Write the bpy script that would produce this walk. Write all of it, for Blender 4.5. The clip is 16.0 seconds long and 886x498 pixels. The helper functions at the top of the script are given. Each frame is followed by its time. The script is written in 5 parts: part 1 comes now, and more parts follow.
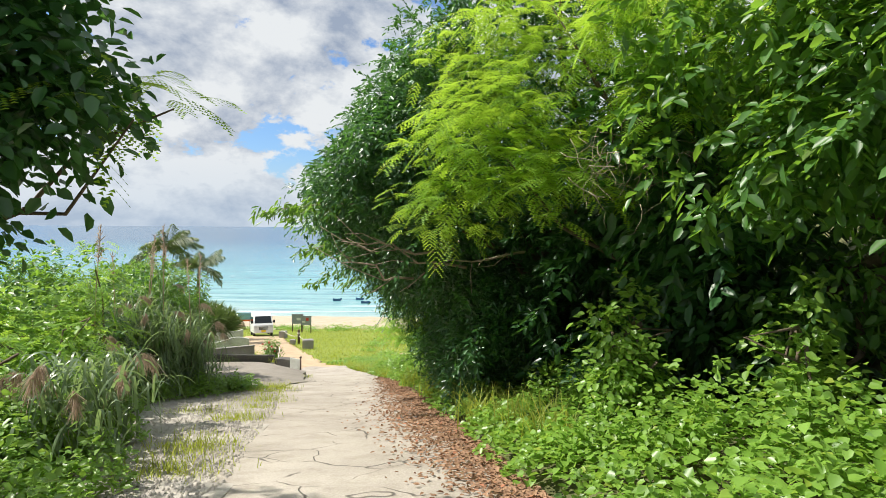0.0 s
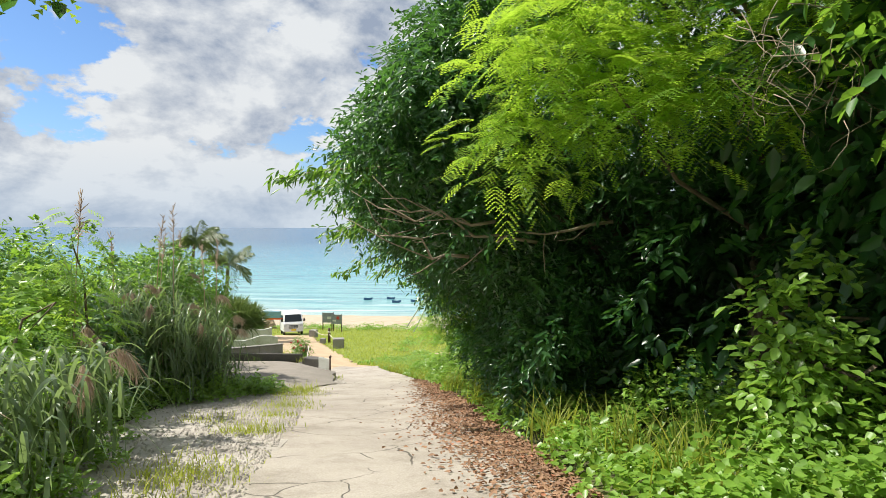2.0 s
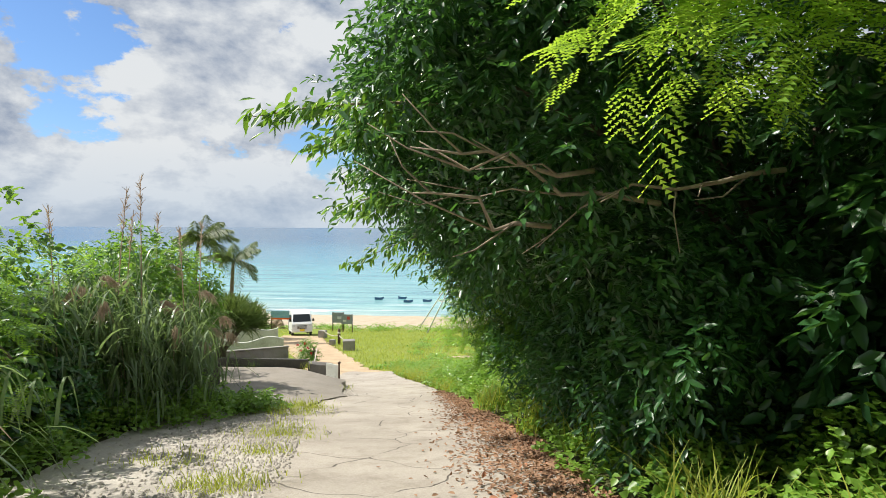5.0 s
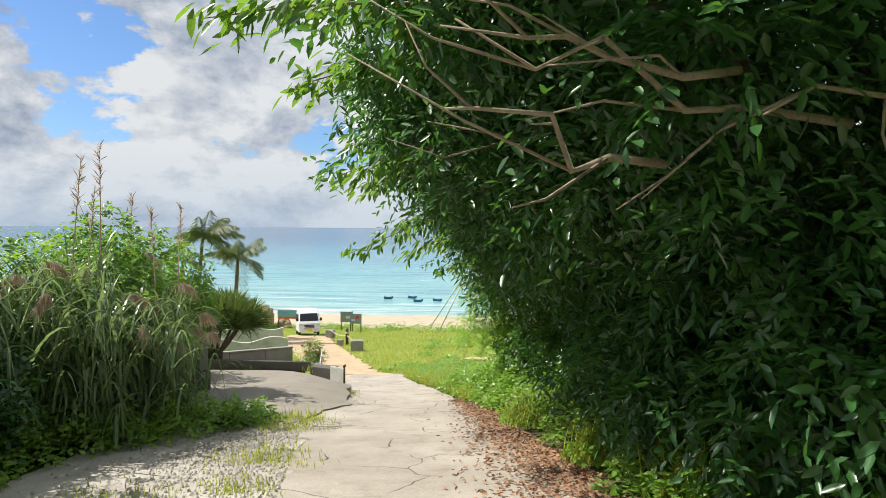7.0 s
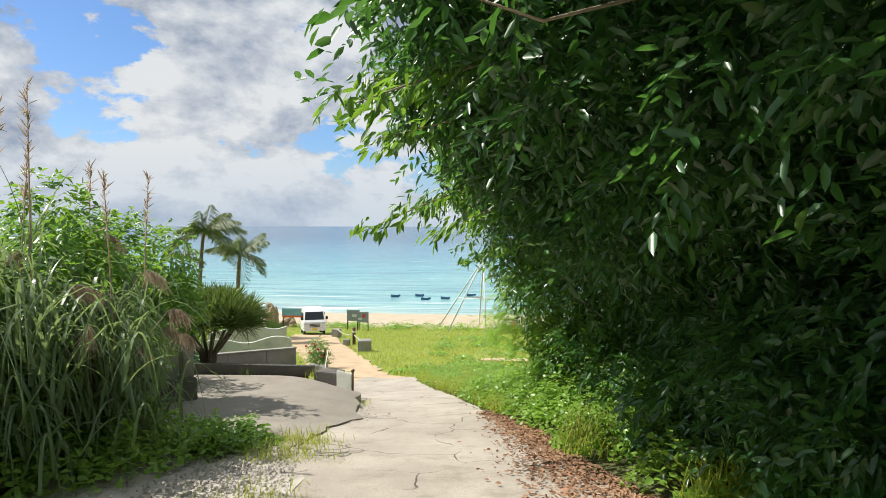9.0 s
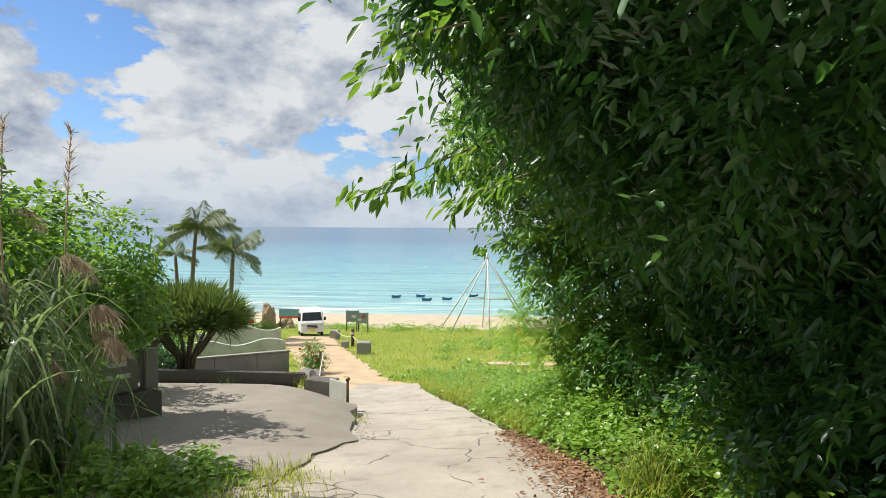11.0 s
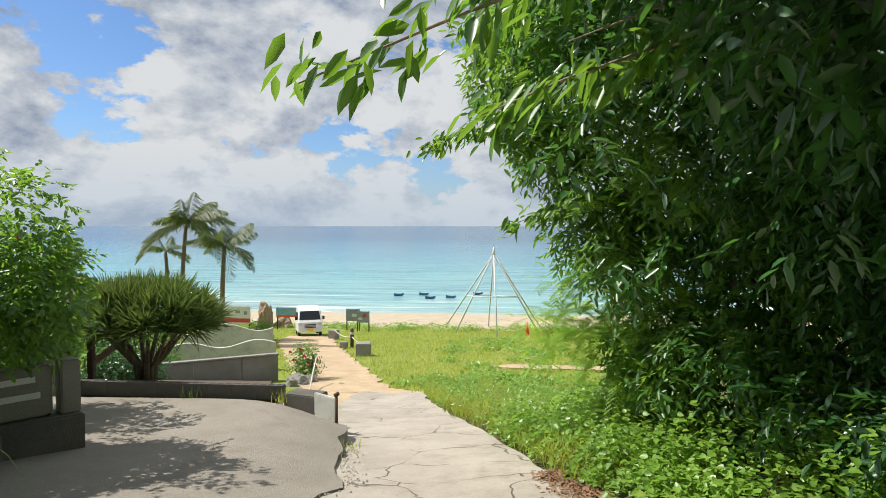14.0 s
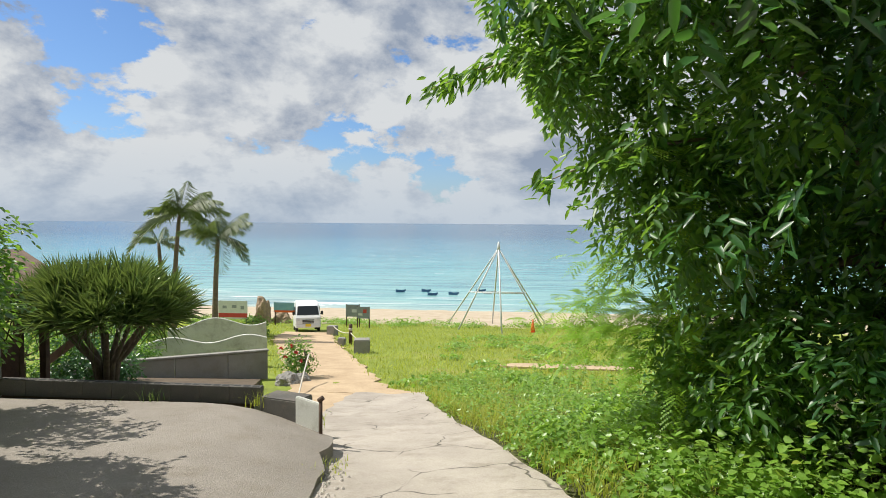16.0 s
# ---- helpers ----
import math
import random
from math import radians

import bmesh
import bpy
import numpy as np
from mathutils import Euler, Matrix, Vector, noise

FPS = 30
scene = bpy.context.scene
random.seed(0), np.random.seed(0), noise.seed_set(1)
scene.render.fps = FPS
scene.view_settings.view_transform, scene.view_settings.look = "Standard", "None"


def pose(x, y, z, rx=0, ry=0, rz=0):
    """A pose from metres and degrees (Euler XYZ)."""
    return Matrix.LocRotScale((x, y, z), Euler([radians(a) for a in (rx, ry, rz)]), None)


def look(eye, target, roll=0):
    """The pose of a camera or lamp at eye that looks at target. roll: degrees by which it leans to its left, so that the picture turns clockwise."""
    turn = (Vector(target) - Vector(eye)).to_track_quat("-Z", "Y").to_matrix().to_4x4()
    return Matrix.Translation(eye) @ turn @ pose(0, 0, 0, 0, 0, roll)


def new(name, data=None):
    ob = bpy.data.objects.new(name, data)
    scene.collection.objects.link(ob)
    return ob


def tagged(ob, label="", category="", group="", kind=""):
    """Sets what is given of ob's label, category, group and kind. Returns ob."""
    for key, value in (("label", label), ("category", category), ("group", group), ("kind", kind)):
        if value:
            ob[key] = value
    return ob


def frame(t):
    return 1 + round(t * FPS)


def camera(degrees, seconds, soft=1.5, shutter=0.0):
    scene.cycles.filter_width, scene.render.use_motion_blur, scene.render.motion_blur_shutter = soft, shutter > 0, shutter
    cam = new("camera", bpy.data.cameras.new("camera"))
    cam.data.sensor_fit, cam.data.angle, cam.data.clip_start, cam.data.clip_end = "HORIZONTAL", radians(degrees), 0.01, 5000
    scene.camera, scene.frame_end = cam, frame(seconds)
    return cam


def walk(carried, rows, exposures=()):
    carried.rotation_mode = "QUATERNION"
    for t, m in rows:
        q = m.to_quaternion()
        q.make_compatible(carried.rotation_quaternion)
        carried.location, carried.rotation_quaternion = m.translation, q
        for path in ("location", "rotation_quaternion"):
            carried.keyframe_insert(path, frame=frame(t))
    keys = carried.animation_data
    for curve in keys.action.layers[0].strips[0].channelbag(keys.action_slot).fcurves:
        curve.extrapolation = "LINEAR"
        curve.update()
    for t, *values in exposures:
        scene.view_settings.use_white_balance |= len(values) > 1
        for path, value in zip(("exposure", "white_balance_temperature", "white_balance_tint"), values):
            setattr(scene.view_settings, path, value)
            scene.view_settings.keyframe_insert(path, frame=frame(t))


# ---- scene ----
cam = camera(71.0, 16.0, soft=0.6)
PATH = [
    (0, (-0.646, 3.774, 0.805), (-0.631, 5.773, 0.732), 0.4),
    (0.5, (-0.663, 4.16, 0.722), (-0.674, 6.159, 0.648), 0.2),
    (1, (-0.726, 4.56, 0.615), (-0.766, 6.559, 0.544), 0.4),
    (1.5, (-0.801, 4.983, 0.528), (-0.867, 6.981, 0.457), 0.2),
    (2, (-0.957, 5.404, 0.449), (-1.038, 7.401, 0.377), 0.2),
    (2.5, (-1.1, 5.75, 0.406), (-1.189, 7.747, 0.333), 0.2),
    (3, (-1.232, 6.14, 0.353), (-1.328, 8.136, 0.28), 0.2),
    (3.5, (-1.331, 6.54, 0.317), (-1.432, 8.536, 0.244), 0.2),
    (6, (-1.467, 8.191, 0.042), (-1.593, 10.186, -0.029), 0.3),
    (6.5, (-1.556, 8.577, -0.007), (-1.69, 10.571, -0.078), 0.3),
    (7, (-1.625, 8.957, -0.083), (-1.77, 10.95, -0.155), 0.3),
    (7.5, (-1.75, 9.359, -0.169), (-1.902, 11.351, -0.242), 0.2),
    (8, (-1.842, 9.779, -0.234), (-2.0, 11.772, -0.309), 0.2),
    (8.5, (-1.991, 10.181, -0.306), (-2.151, 12.173, -0.381), 0.3),
    (9, (-2.054, 10.613, -0.345), (-2.217, 12.604, -0.422), 0.1),
    (11.5, (-2.418, 12.529, -0.639), (-2.584, 14.521, -0.712), 0.2),
    (12, (-2.513, 12.874, -0.671), (-2.681, 14.866, -0.744), 0.2),
    (12.5, (-2.591, 13.228, -0.722), (-2.76, 15.22, -0.795), 0.2),
    (13, (-2.636, 13.557, -0.777), (-2.808, 15.549, -0.851), 0.1),
    (13.5, (-2.627, 13.895, -0.844), (-2.8, 15.886, -0.919), 0.1),
    (14, (-2.625, 14.242, -0.892), (-2.798, 16.233, -0.97), 0.0),
    (14.5, (-2.621, 14.603, -0.976), (-2.794, 16.594, -1.055), 0.1),
    (15, (-2.658, 14.925, -1.026), (-2.833, 16.915, -1.106), 0.2),
    (15.5, (-2.697, 15.286, -1.105), (-2.876, 17.276, -1.189), 0.2),
    (16, (-2.792, 15.614, -1.179), (-2.973, 17.603, -1.265), 0.4),
]
walk(cam, [(t, look(eye, target, roll)) for t, eye, target, roll in PATH], [(0, 0.55), (4, 0.47), (9, 0.45), (12.5, 0.38), (16, 0.3)])

# ---- world, sun, exposure ----
SUN_AZ, SUN_EL = radians(-84), radians(53)
world = bpy.data.worlds.new("world")
scene.world = world
world.use_nodes = True
wn, wl = world.node_tree.nodes, world.node_tree.links
wn.clear()


def wnode(kind, **inputs):
    n = wn.new(kind)
    for k, v in inputs.items():
        n.inputs[k].default_value = v
    return n


def sky_math(op, a, b=None):
    n = wn.new("ShaderNodeMath")
    n.operation = op
    for i, v in enumerate((a, b)):
        if v is None:
            continue
        if isinstance(v, (int, float)):
            n.inputs[i].default_value = v
        else:
            wl.new(v, n.inputs[i])
    return n.outputs[0]


sky = wn.new("ShaderNodeTexSky")
sky.sky_type = "NISHITA"
sky.sun_disc = False
sky.sun_elevation, sky.sun_rotation = SUN_EL, SUN_AZ
sky.air_density, sky.dust_density = 1.0, 0.6
coord = wn.new("ShaderNodeTexCoord")
sep = wn.new("ShaderNodeSeparateXYZ")
wl.new(coord.outputs["Generated"], sep.inputs[0])
shift = wn.new("ShaderNodeMapping")
shift.inputs["Location"].default_value = (3.1, 0.7, 0.35)
shift.inputs["Scale"].default_value = (1.0, 1.0, 1.7)
wl.new(coord.outputs["Generated"], shift.inputs[0])
lifted = wn.new("ShaderNodeVectorMath")
lifted.inputs[1].default_value = (-0.035, 0.0, 0.06)
wl.new(shift.outputs[0], lifted.inputs[0])
big = wnode("ShaderNodeTexNoise", Scale=4.4, Detail=12.0, Roughness=0.6, Distortion=0.12)
sunward = wnode("ShaderNodeTexNoise", Scale=4.4, Detail=12.0, Roughness=0.6, Distortion=0.12)
wl.new(shift.outputs[0], big.inputs["Vector"])
wl.new(lifted.outputs[0], sunward.inputs["Vector"])
cover = wn.new("ShaderNodeMapRange")
cover.interpolation_type = "SMOOTHSTEP"
cover.inputs["From Min"].default_value, cover.inputs["From Max"].default_value = 0.44, 0.48
gap = wn.new("ShaderNodeVectorMath")
gap.operation = "DISTANCE"
gap.inputs[1].default_value = (-0.57, 0.78, 0.26)
wl.new(coord.outputs["Generated"], gap.inputs[0])
thin = sky_math("MULTIPLY", sky_math("MAXIMUM", sky_math("SUBTRACT", 0.19, gap.outputs["Value"]), 0.0), 0.8)
wl.new(sky_math("SUBTRACT", sky_math("ADD", big.outputs["Fac"], 0.064), thin), cover.inputs["Value"])
relief = sky_math("ADD", sky_math("MULTIPLY", sky_math("SUBTRACT", big.outputs["Fac"], sunward.outputs["Fac"]), 3.6), 0.58)
relief = sky_math("SUBTRACT", relief, sky_math("MULTIPLY", sky_math("SUBTRACT", big.outputs["Fac"], 0.5), 1.4))
shade = wn.new("ShaderNodeValToRGB")
shade.color_ramp.elements[0].position, shade.color_ramp.elements[0].color = 0.2, (0.46, 0.55, 0.71, 1)
shade.color_ramp.elements[1].position, shade.color_ramp.elements[1].color = 0.78, (1.10, 1.14, 1.17, 1)
wl.new(relief, shade.inputs[0])
haze = wn.new("ShaderNodeMapRange")
haze.inputs["From Min"].default_value, haze.inputs["From Max"].default_value = 0.0, 0.12
haze.inputs["To Min"].default_value, haze.inputs["To Max"].default_value = 0.55, 0.0
wl.new(sep.outputs["Z"], haze.inputs["Value"])
sky_bg = wnode("ShaderNodeBackground", Strength=0.085)
blue = wn.new("ShaderNodeMixRGB")
blue.blend_type = "MULTIPLY"
blue.inputs["Fac"].default_value = 1.0
blue.inputs["Color2"].default_value = (0.72, 0.95, 1.25, 1)
wl.new(sky.outputs[0], blue.inputs["Color1"])
wl.new(blue.outputs[0], sky_bg.inputs["Color"])
cloud_bg = wnode("ShaderNodeBackground", Strength=0.51)
wl.new(shade.outputs[0], cloud_bg.inputs["Color"])
haze_bg = wnode("ShaderNodeBackground", Color=(0.50, 0.62, 0.76, 1), Strength=0.70)
mix1, mix2 = wn.new("ShaderNodeMixShader"), wn.new("ShaderNodeMixShader")
wl.new(cover.outputs[0], mix1.inputs[0])
wl.new(sky_bg.outputs[0], mix1.inputs[1])
wl.new(cloud_bg.outputs[0], mix1.inputs[2])
wl.new(haze.outputs[0], mix2.inputs[0])
wl.new(mix1.outputs[0], mix2.inputs[1])
wl.new(haze_bg.outputs[0], mix2.inputs[2])
wout = wn.new("ShaderNodeOutputWorld")
wl.new(mix2.outputs[0], wout.inputs[0])

sun = new("sun", bpy.data.lights.new("sun", "SUN"))
sun.data.energy, sun.data.angle, sun.data.color = 5.0, radians(0.6), (1.0, 0.95, 0.86)
toward = Vector((math.sin(SUN_AZ) * math.cos(SUN_EL), math.cos(SUN_AZ) * math.cos(SUN_EL), math.sin(SUN_EL)))
sun.matrix_world = look((0, 0, 30), Vector((0, 0, 30)) - toward)

# ---- materials ----


def material(name, rough=0.7, metal=0.0, spec=0.5):
    m = bpy.data.materials.new(name)
    m.use_nodes = True
    b = m.node_tree.nodes["Principled BSDF"]
    b.inputs["Roughness"].default_value, b.inputs["Metallic"].default_value = rough, metal
    b.inputs["Specular IOR Level"].default_value = spec
    return m, m.node_tree.nodes, m.node_tree.links, b


def noise_tex(nodes, links, scale, detail=5.0, rough=0.55, vec=None, distortion=0.0):
    n = nodes.new("ShaderNodeTexNoise")
    n.inputs["Scale"].default_value, n.inputs["Detail"].default_value = scale, detail
    n.inputs["Roughness"].default_value, n.inputs["Distortion"].default_value = rough, distortion
    if vec is None:
        vec = nodes.get("where") or nodes.new("ShaderNodeTexCoord")
        vec.name = "where"
        vec = vec.outputs["Object"]
    links.new(vec, n.inputs["Vector"])
    return n.outputs["Fac"]


def ramp(nodes, links, fac, *stops):
    r = nodes.new("ShaderNodeValToRGB")
    while len(r.color_ramp.elements) < len(stops):
        r.color_ramp.elements.new(0.5)
    for e, (p, c) in zip(r.color_ramp.elements, stops):
        e.position, e.color = p, (*c, 1)
    links.new(fac, r.inputs[0])
    return r.outputs[0]


def mixed(nodes, links, fac, a, b, mode="MIX"):
    n = nodes.new("ShaderNodeMixRGB")
    n.blend_type = mode
    for i, v in enumerate((fac, a, b)):
        if isinstance(v, (int, float)):
            n.inputs[i].default_value = v
        elif isinstance(v, tuple):
            n.inputs[i].default_value = (*v, 1)
        else:
            links.new(v, n.inputs[i])
    return n.outputs[0]


def ranged(nodes, links, fac, lo, hi, a=0.0, b=1.0):
    n = nodes.new("ShaderNodeMapRange")
    for k, v in (("From Min", lo), ("From Max", hi), ("To Min", a), ("To Max", b)):
        n.inputs[k].default_value = v
    links.new(fac, n.inputs["Value"])
    return n.outputs[0]


def bumped(nodes, links, b, height, strength=0.4, distance=0.02):
    n = nodes.new("ShaderNodeBump")
    n.inputs["Strength"].default_value, n.inputs["Distance"].default_value = strength, distance
    links.new(height, n.inputs["Height"])
    links.new(n.outputs[0], b.inputs["Normal"])


def mottled(name, dark, light, scale=6.0, rough=0.75, bump=0.3, metal=0.0, spec=0.4, fine=60.0):
    """A surface of one colour with stains and grain at two scales."""
    m, n, l, b = material(name, rough, metal, spec)
    col = ramp(n, l, noise_tex(n, l, scale, 6), (0.3, dark), (0.7, light))
    grain = noise_tex(n, l, fine, 4)
    col = mixed(n, l, 0.35, col, ramp(n, l, grain, (0.25, tuple(c * 0.6 for c in dark)), (0.75, light)))
    l.new(col, b.inputs["Base Color"])
    bumped(n, l, b, grain, bump, 0.01)
    return m


def leafy(name, dark, light, glow, gloss=0.45, share=0.38):
    """Leaves: each one its own shade, light shining through them."""
    m, n, l, b = material(name, gloss, 0.0, 0.62)
    geo = n.new("ShaderNodeNewGeometry")
    tone = ramp(n, l, geo.outputs["Random Per Island"], (0.0, dark), (0.6, light), (0.97, light), (1.0, (light[0] * 1.6 + 0.03, light[1] * 1.05, light[2])))
    patch = ramp(n, l, noise_tex(n, l, 0.9, 3), (0.35, tuple(c * 0.65 for c in dark)), (0.65, light))
    col = mixed(n, l, 0.4, tone, patch)
    l.new(col, b.inputs["Base Color"])
    t = n.new("ShaderNodeBsdfTranslucent")
    l.new(mixed(n, l, 0.5, mixed(n, l, geo.outputs["Random Per Island"], tuple(g * 0.6 for g in glow), glow), glow), t.inputs["Color"])
    mx = n.new("ShaderNodeMixShader")
    mx.inputs[0].default_value = share
    l.new(b.outputs[0], mx.inputs[1])
    l.new(t.outputs[0], mx.inputs[2])
    l.new(mx.outputs[0], n["Material Output"].inputs["Surface"])
    return m


def concrete(name, dark, light, crack=0.0, stain=(0.2, 0.17, 0.13)):
    m, n, l, b = material(name, 0.85, 0.0, 0.3)
    col = ramp(n, l, noise_tex(n, l, 0.8, 8, 0.65), (0.3, dark), (0.68, light))
    grain = noise_tex(n, l, 70, 5, 0.7)
    col = mixed(n, l, 0.45, col, ramp(n, l, grain, (0.3, tuple(c * 0.55 for c in dark)), (0.7, light)))
    spots = ranged(n, l, noise_tex(n, l, 2.3, 8, 0.75), 0.50, 0.66)
    col = mixed(n, l, mixed(n, l, 0.5, (0, 0, 0), spots), col, stain)
    height = grain
    if crack:
        v = n.new("ShaderNodeTexVoronoi")
        v.feature = "DISTANCE_TO_EDGE"
        v.inputs["Scale"].default_value = crack
        warp = n.new("ShaderNodeMixRGB")
        warp.inputs[0].default_value = 0.35
        l.new(n["where"].outputs["Object"], warp.inputs[1])
        wn_ = n.new("ShaderNodeTexNoise")
        wn_.inputs["Scale"].default_value = 1.6
        l.new(n["where"].outputs["Object"], wn_.inputs["Vector"])
        l.new(wn_.outputs["Color"], warp.inputs[2])
        l.new(warp.outputs[0], v.inputs["Vector"])
        line = ranged(n, l, v.outputs["Distance"], 0.003, 0.011)
        some = ranged(n, l, noise_tex(n, l, 1.1, 3), 0.44, 0.52)
        seam = mixed(n, l, some, (1, 1, 1), line)
        col = mixed(n, l, 0.65, col, mixed(n, l, 1.0, col, seam, "MULTIPLY"))
        height = mixed(n, l, 0.75, grain, seam)
    l.new(col, b.inputs["Base Color"])
    bumped(n, l, b, height, 0.55, 0.025)
    return m


M_ROAD = concrete("road concrete", (0.28, 0.245, 0.205), (0.52, 0.47, 0.405), crack=1.5)
M_APRON = concrete("apron concrete", (0.22, 0.195, 0.165), (0.36, 0.325, 0.28))
M_BLOCK = concrete("block concrete", (0.07, 0.066, 0.06), (0.19, 0.18, 0.165))
M_WALLC = concrete("weathered wall concrete", (0.19, 0.185, 0.17), (0.38, 0.37, 0.34))
M_PALE = concrete("pale painted concrete", (0.46, 0.47, 0.42), (0.64, 0.65, 0.60))
M_HOLE_SHADE = mottled("block cavity shade", (0.02, 0.02, 0.02), (0.04, 0.04, 0.035))
# glossy dark leaf: colour lowered and tinted bluer to imitate the hedge's shade
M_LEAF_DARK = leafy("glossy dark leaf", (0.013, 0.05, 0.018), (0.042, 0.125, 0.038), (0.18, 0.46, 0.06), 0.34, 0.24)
M_LEAF_MID = leafy("fresh green leaf", (0.026, 0.085, 0.02), (0.08, 0.20, 0.036), (0.36, 0.64, 0.06), 0.42, 0.36)
M_LEAF_FEATHER = leafy("feathery light leaf", (0.10, 0.21, 0.015), (0.19, 0.37, 0.03), (0.55, 0.80, 0.07), 0.55, 0.48)
M_LEAF_VINE = leafy("vine leaf", (0.10, 0.21, 0.03), (0.22, 0.38, 0.06), (0.46, 0.72, 0.09), 0.40, 0.36)
M_BLADE = leafy("silver grass blade", (0.055, 0.10, 0.045), (0.20, 0.28, 0.15), (0.34, 0.48, 0.15), 0.36, 0.34)
M_GRASS = leafy("meadow grass", (0.20, 0.25, 0.025), (0.36, 0.40, 0.06), (0.60, 0.68, 0.08), 0.65, 0.4)
M_DRY = leafy("dry plume", (0.36, 0.26, 0.19), (0.56, 0.43, 0.33), (0.62, 0.48, 0.36), 0.8, 0.4)
M_STRAP = leafy("sword leaf", (0.03, 0.07, 0.02), (0.085, 0.16, 0.045), (0.30, 0.42, 0.08), 0.32, 0.26)
M_FROND = leafy("palm frond leaf", (0.035, 0.065, 0.018), (0.09, 0.14, 0.035), (0.26, 0.36, 0.07), 0.4, 0.3)
M_LITTER = leafy("fallen brown leaf", (0.16, 0.085, 0.045), (0.40, 0.235, 0.135), (0.3, 0.15, 0.08), 0.8, 0.12)
M_FLOWER = leafy("red flower petal", (0.45, 0.02, 0.03), (0.70, 0.05, 0.05), (0.7, 0.1, 0.08), 0.6, 0.3)
M_BARK = mottled("grey brown bark", (0.07, 0.05, 0.035), (0.22, 0.17, 0.12), 9, 0.9, 0.8)
M_BARE = mottled("pale tan bark", (0.18, 0.14, 0.10), (0.42, 0.34, 0.26), 9, 0.85, 0.6)
M_PALMBARK = mottled("palm bark", (0.10, 0.075, 0.055), (0.24, 0.19, 0.14), 12, 0.9, 0.8)
M_WOOD = mottled("weathered brown wood", (0.05, 0.03, 0.02), (0.14, 0.085, 0.055), 7, 0.75, 0.5)
M_ROOFW = mottled("grey brown shingle", (0.16, 0.11, 0.08), (0.30, 0.22, 0.17), 7, 0.85, 0.5)
M_WHITE = mottled("white car paint", (0.74, 0.75, 0.76), (0.80, 0.81, 0.82), 2, 0.28, 0.0)
M_BLACK = mottled("black rubber", (0.015, 0.015, 0.016), (0.03, 0.03, 0.03), 8, 0.7, 0.1)
M_STEEL = mottled("pale galvanised pole", (0.52, 0.55, 0.56), (0.68, 0.70, 0.71), 5, 0.5, 0.1)
M_YELLOW = mottled("yellow plate", (0.75, 0.52, 0.03), (0.85, 0.62, 0.05), 9, 0.5, 0.0)
M_ORANGE = mottled("orange cone plastic", (0.72, 0.09, 0.02), (0.85, 0.14, 0.03), 6, 0.5, 0.05)
M_SIGNG = mottled("faded grey sign", (0.20, 0.22, 0.25), (0.36, 0.38, 0.42), 3, 0.6, 0.1)
M_SIGNB = mottled("sea blue sign", (0.14, 0.30, 0.44), (0.28, 0.48, 0.62), 2, 0.6, 0.1)
M_SIGNW = mottled("white banner", (0.62, 0.63, 0.64), (0.78, 0.78, 0.78), 3, 0.6, 0.1)
M_RED = mottled("red banner", (0.50, 0.05, 0.05), (0.66, 0.09, 0.07), 3, 0.6, 0.1)
M_ROCK = mottled("tan coral rock", (0.20, 0.14, 0.09), (0.46, 0.35, 0.24), 3, 0.9, 1.0, fine=14)
M_BOAT = mottled("dark blue boat hull", (0.04, 0.10, 0.20), (0.08, 0.17, 0.30), 3, 0.4, 0.0)
M_ROPE = mottled("pale rope", (0.45, 0.42, 0.36), (0.62, 0.58, 0.50), 20, 0.9, 0.3)
M_LAMP = mottled("headlamp lens", (0.55, 0.58, 0.62), (0.75, 0.78, 0.80), 20, 0.08, 0.0)

m_, n_, l_, b_ = material("dark window glass", 0.12, 0.0, 0.15)
b_.inputs["Base Color"].default_value = (0.02, 0.025, 0.03, 1)
M_GLASS = m_


def ground_material():
    """Soil and turf near the lane, trodden earth, then pale sand on the beach."""
    m, n, l, b = material("ground", 0.95, 0.0, 0.2)
    w = n.new("ShaderNodeTexCoord")
    w.name = "where"
    s = n.new("ShaderNodeSeparateXYZ")
    l.new(w.outputs["Object"], s.inputs[0])
    turf = ramp(n, l, noise_tex(n, l, 0.35, 6, 0.6), (0.3, (0.18, 0.23, 0.03)), (0.58, (0.28, 0.33, 0.05)), (0.72, (0.42, 0.34, 0.14)))
    turf = mixed(n, l, 0.5, turf, ramp(n, l, noise_tex(n, l, 9, 6, 0.7), (0.3, (0.05, 0.09, 0.015)), (0.7, (0.24, 0.30, 0.07))))
    earth = ramp(n, l, noise_tex(n, l, 2.0, 8, 0.7), (0.3, (0.06, 0.06, 0.03)), (0.7, (0.14, 0.15, 0.06)))
    sand = ramp(n, l, noise_tex(n, l, 0.9, 7, 0.6), (0.3, (0.38, 0.31, 0.22)), (0.7, (0.50, 0.43, 0.33)))
    wob = noise_tex(n, l, 0.3, 5)
    y = mixed(n, l, 1.0, s.outputs["Y"], ranged(n, l, wob, 0.3, 0.7, -2.5, 2.5), "ADD")
    col = mixed(n, l, ranged(n, l, y, 27.0, 30.0), earth, turf)
    col = mixed(n, l, ranged(n, l, y, 62.0, 63.5), col, sand)
    l.new(col, b.inputs["Base Color"])
    bumped(n, l, b, noise_tex(n, l, 14, 6, 0.7), 0.6, 0.05)
    return m


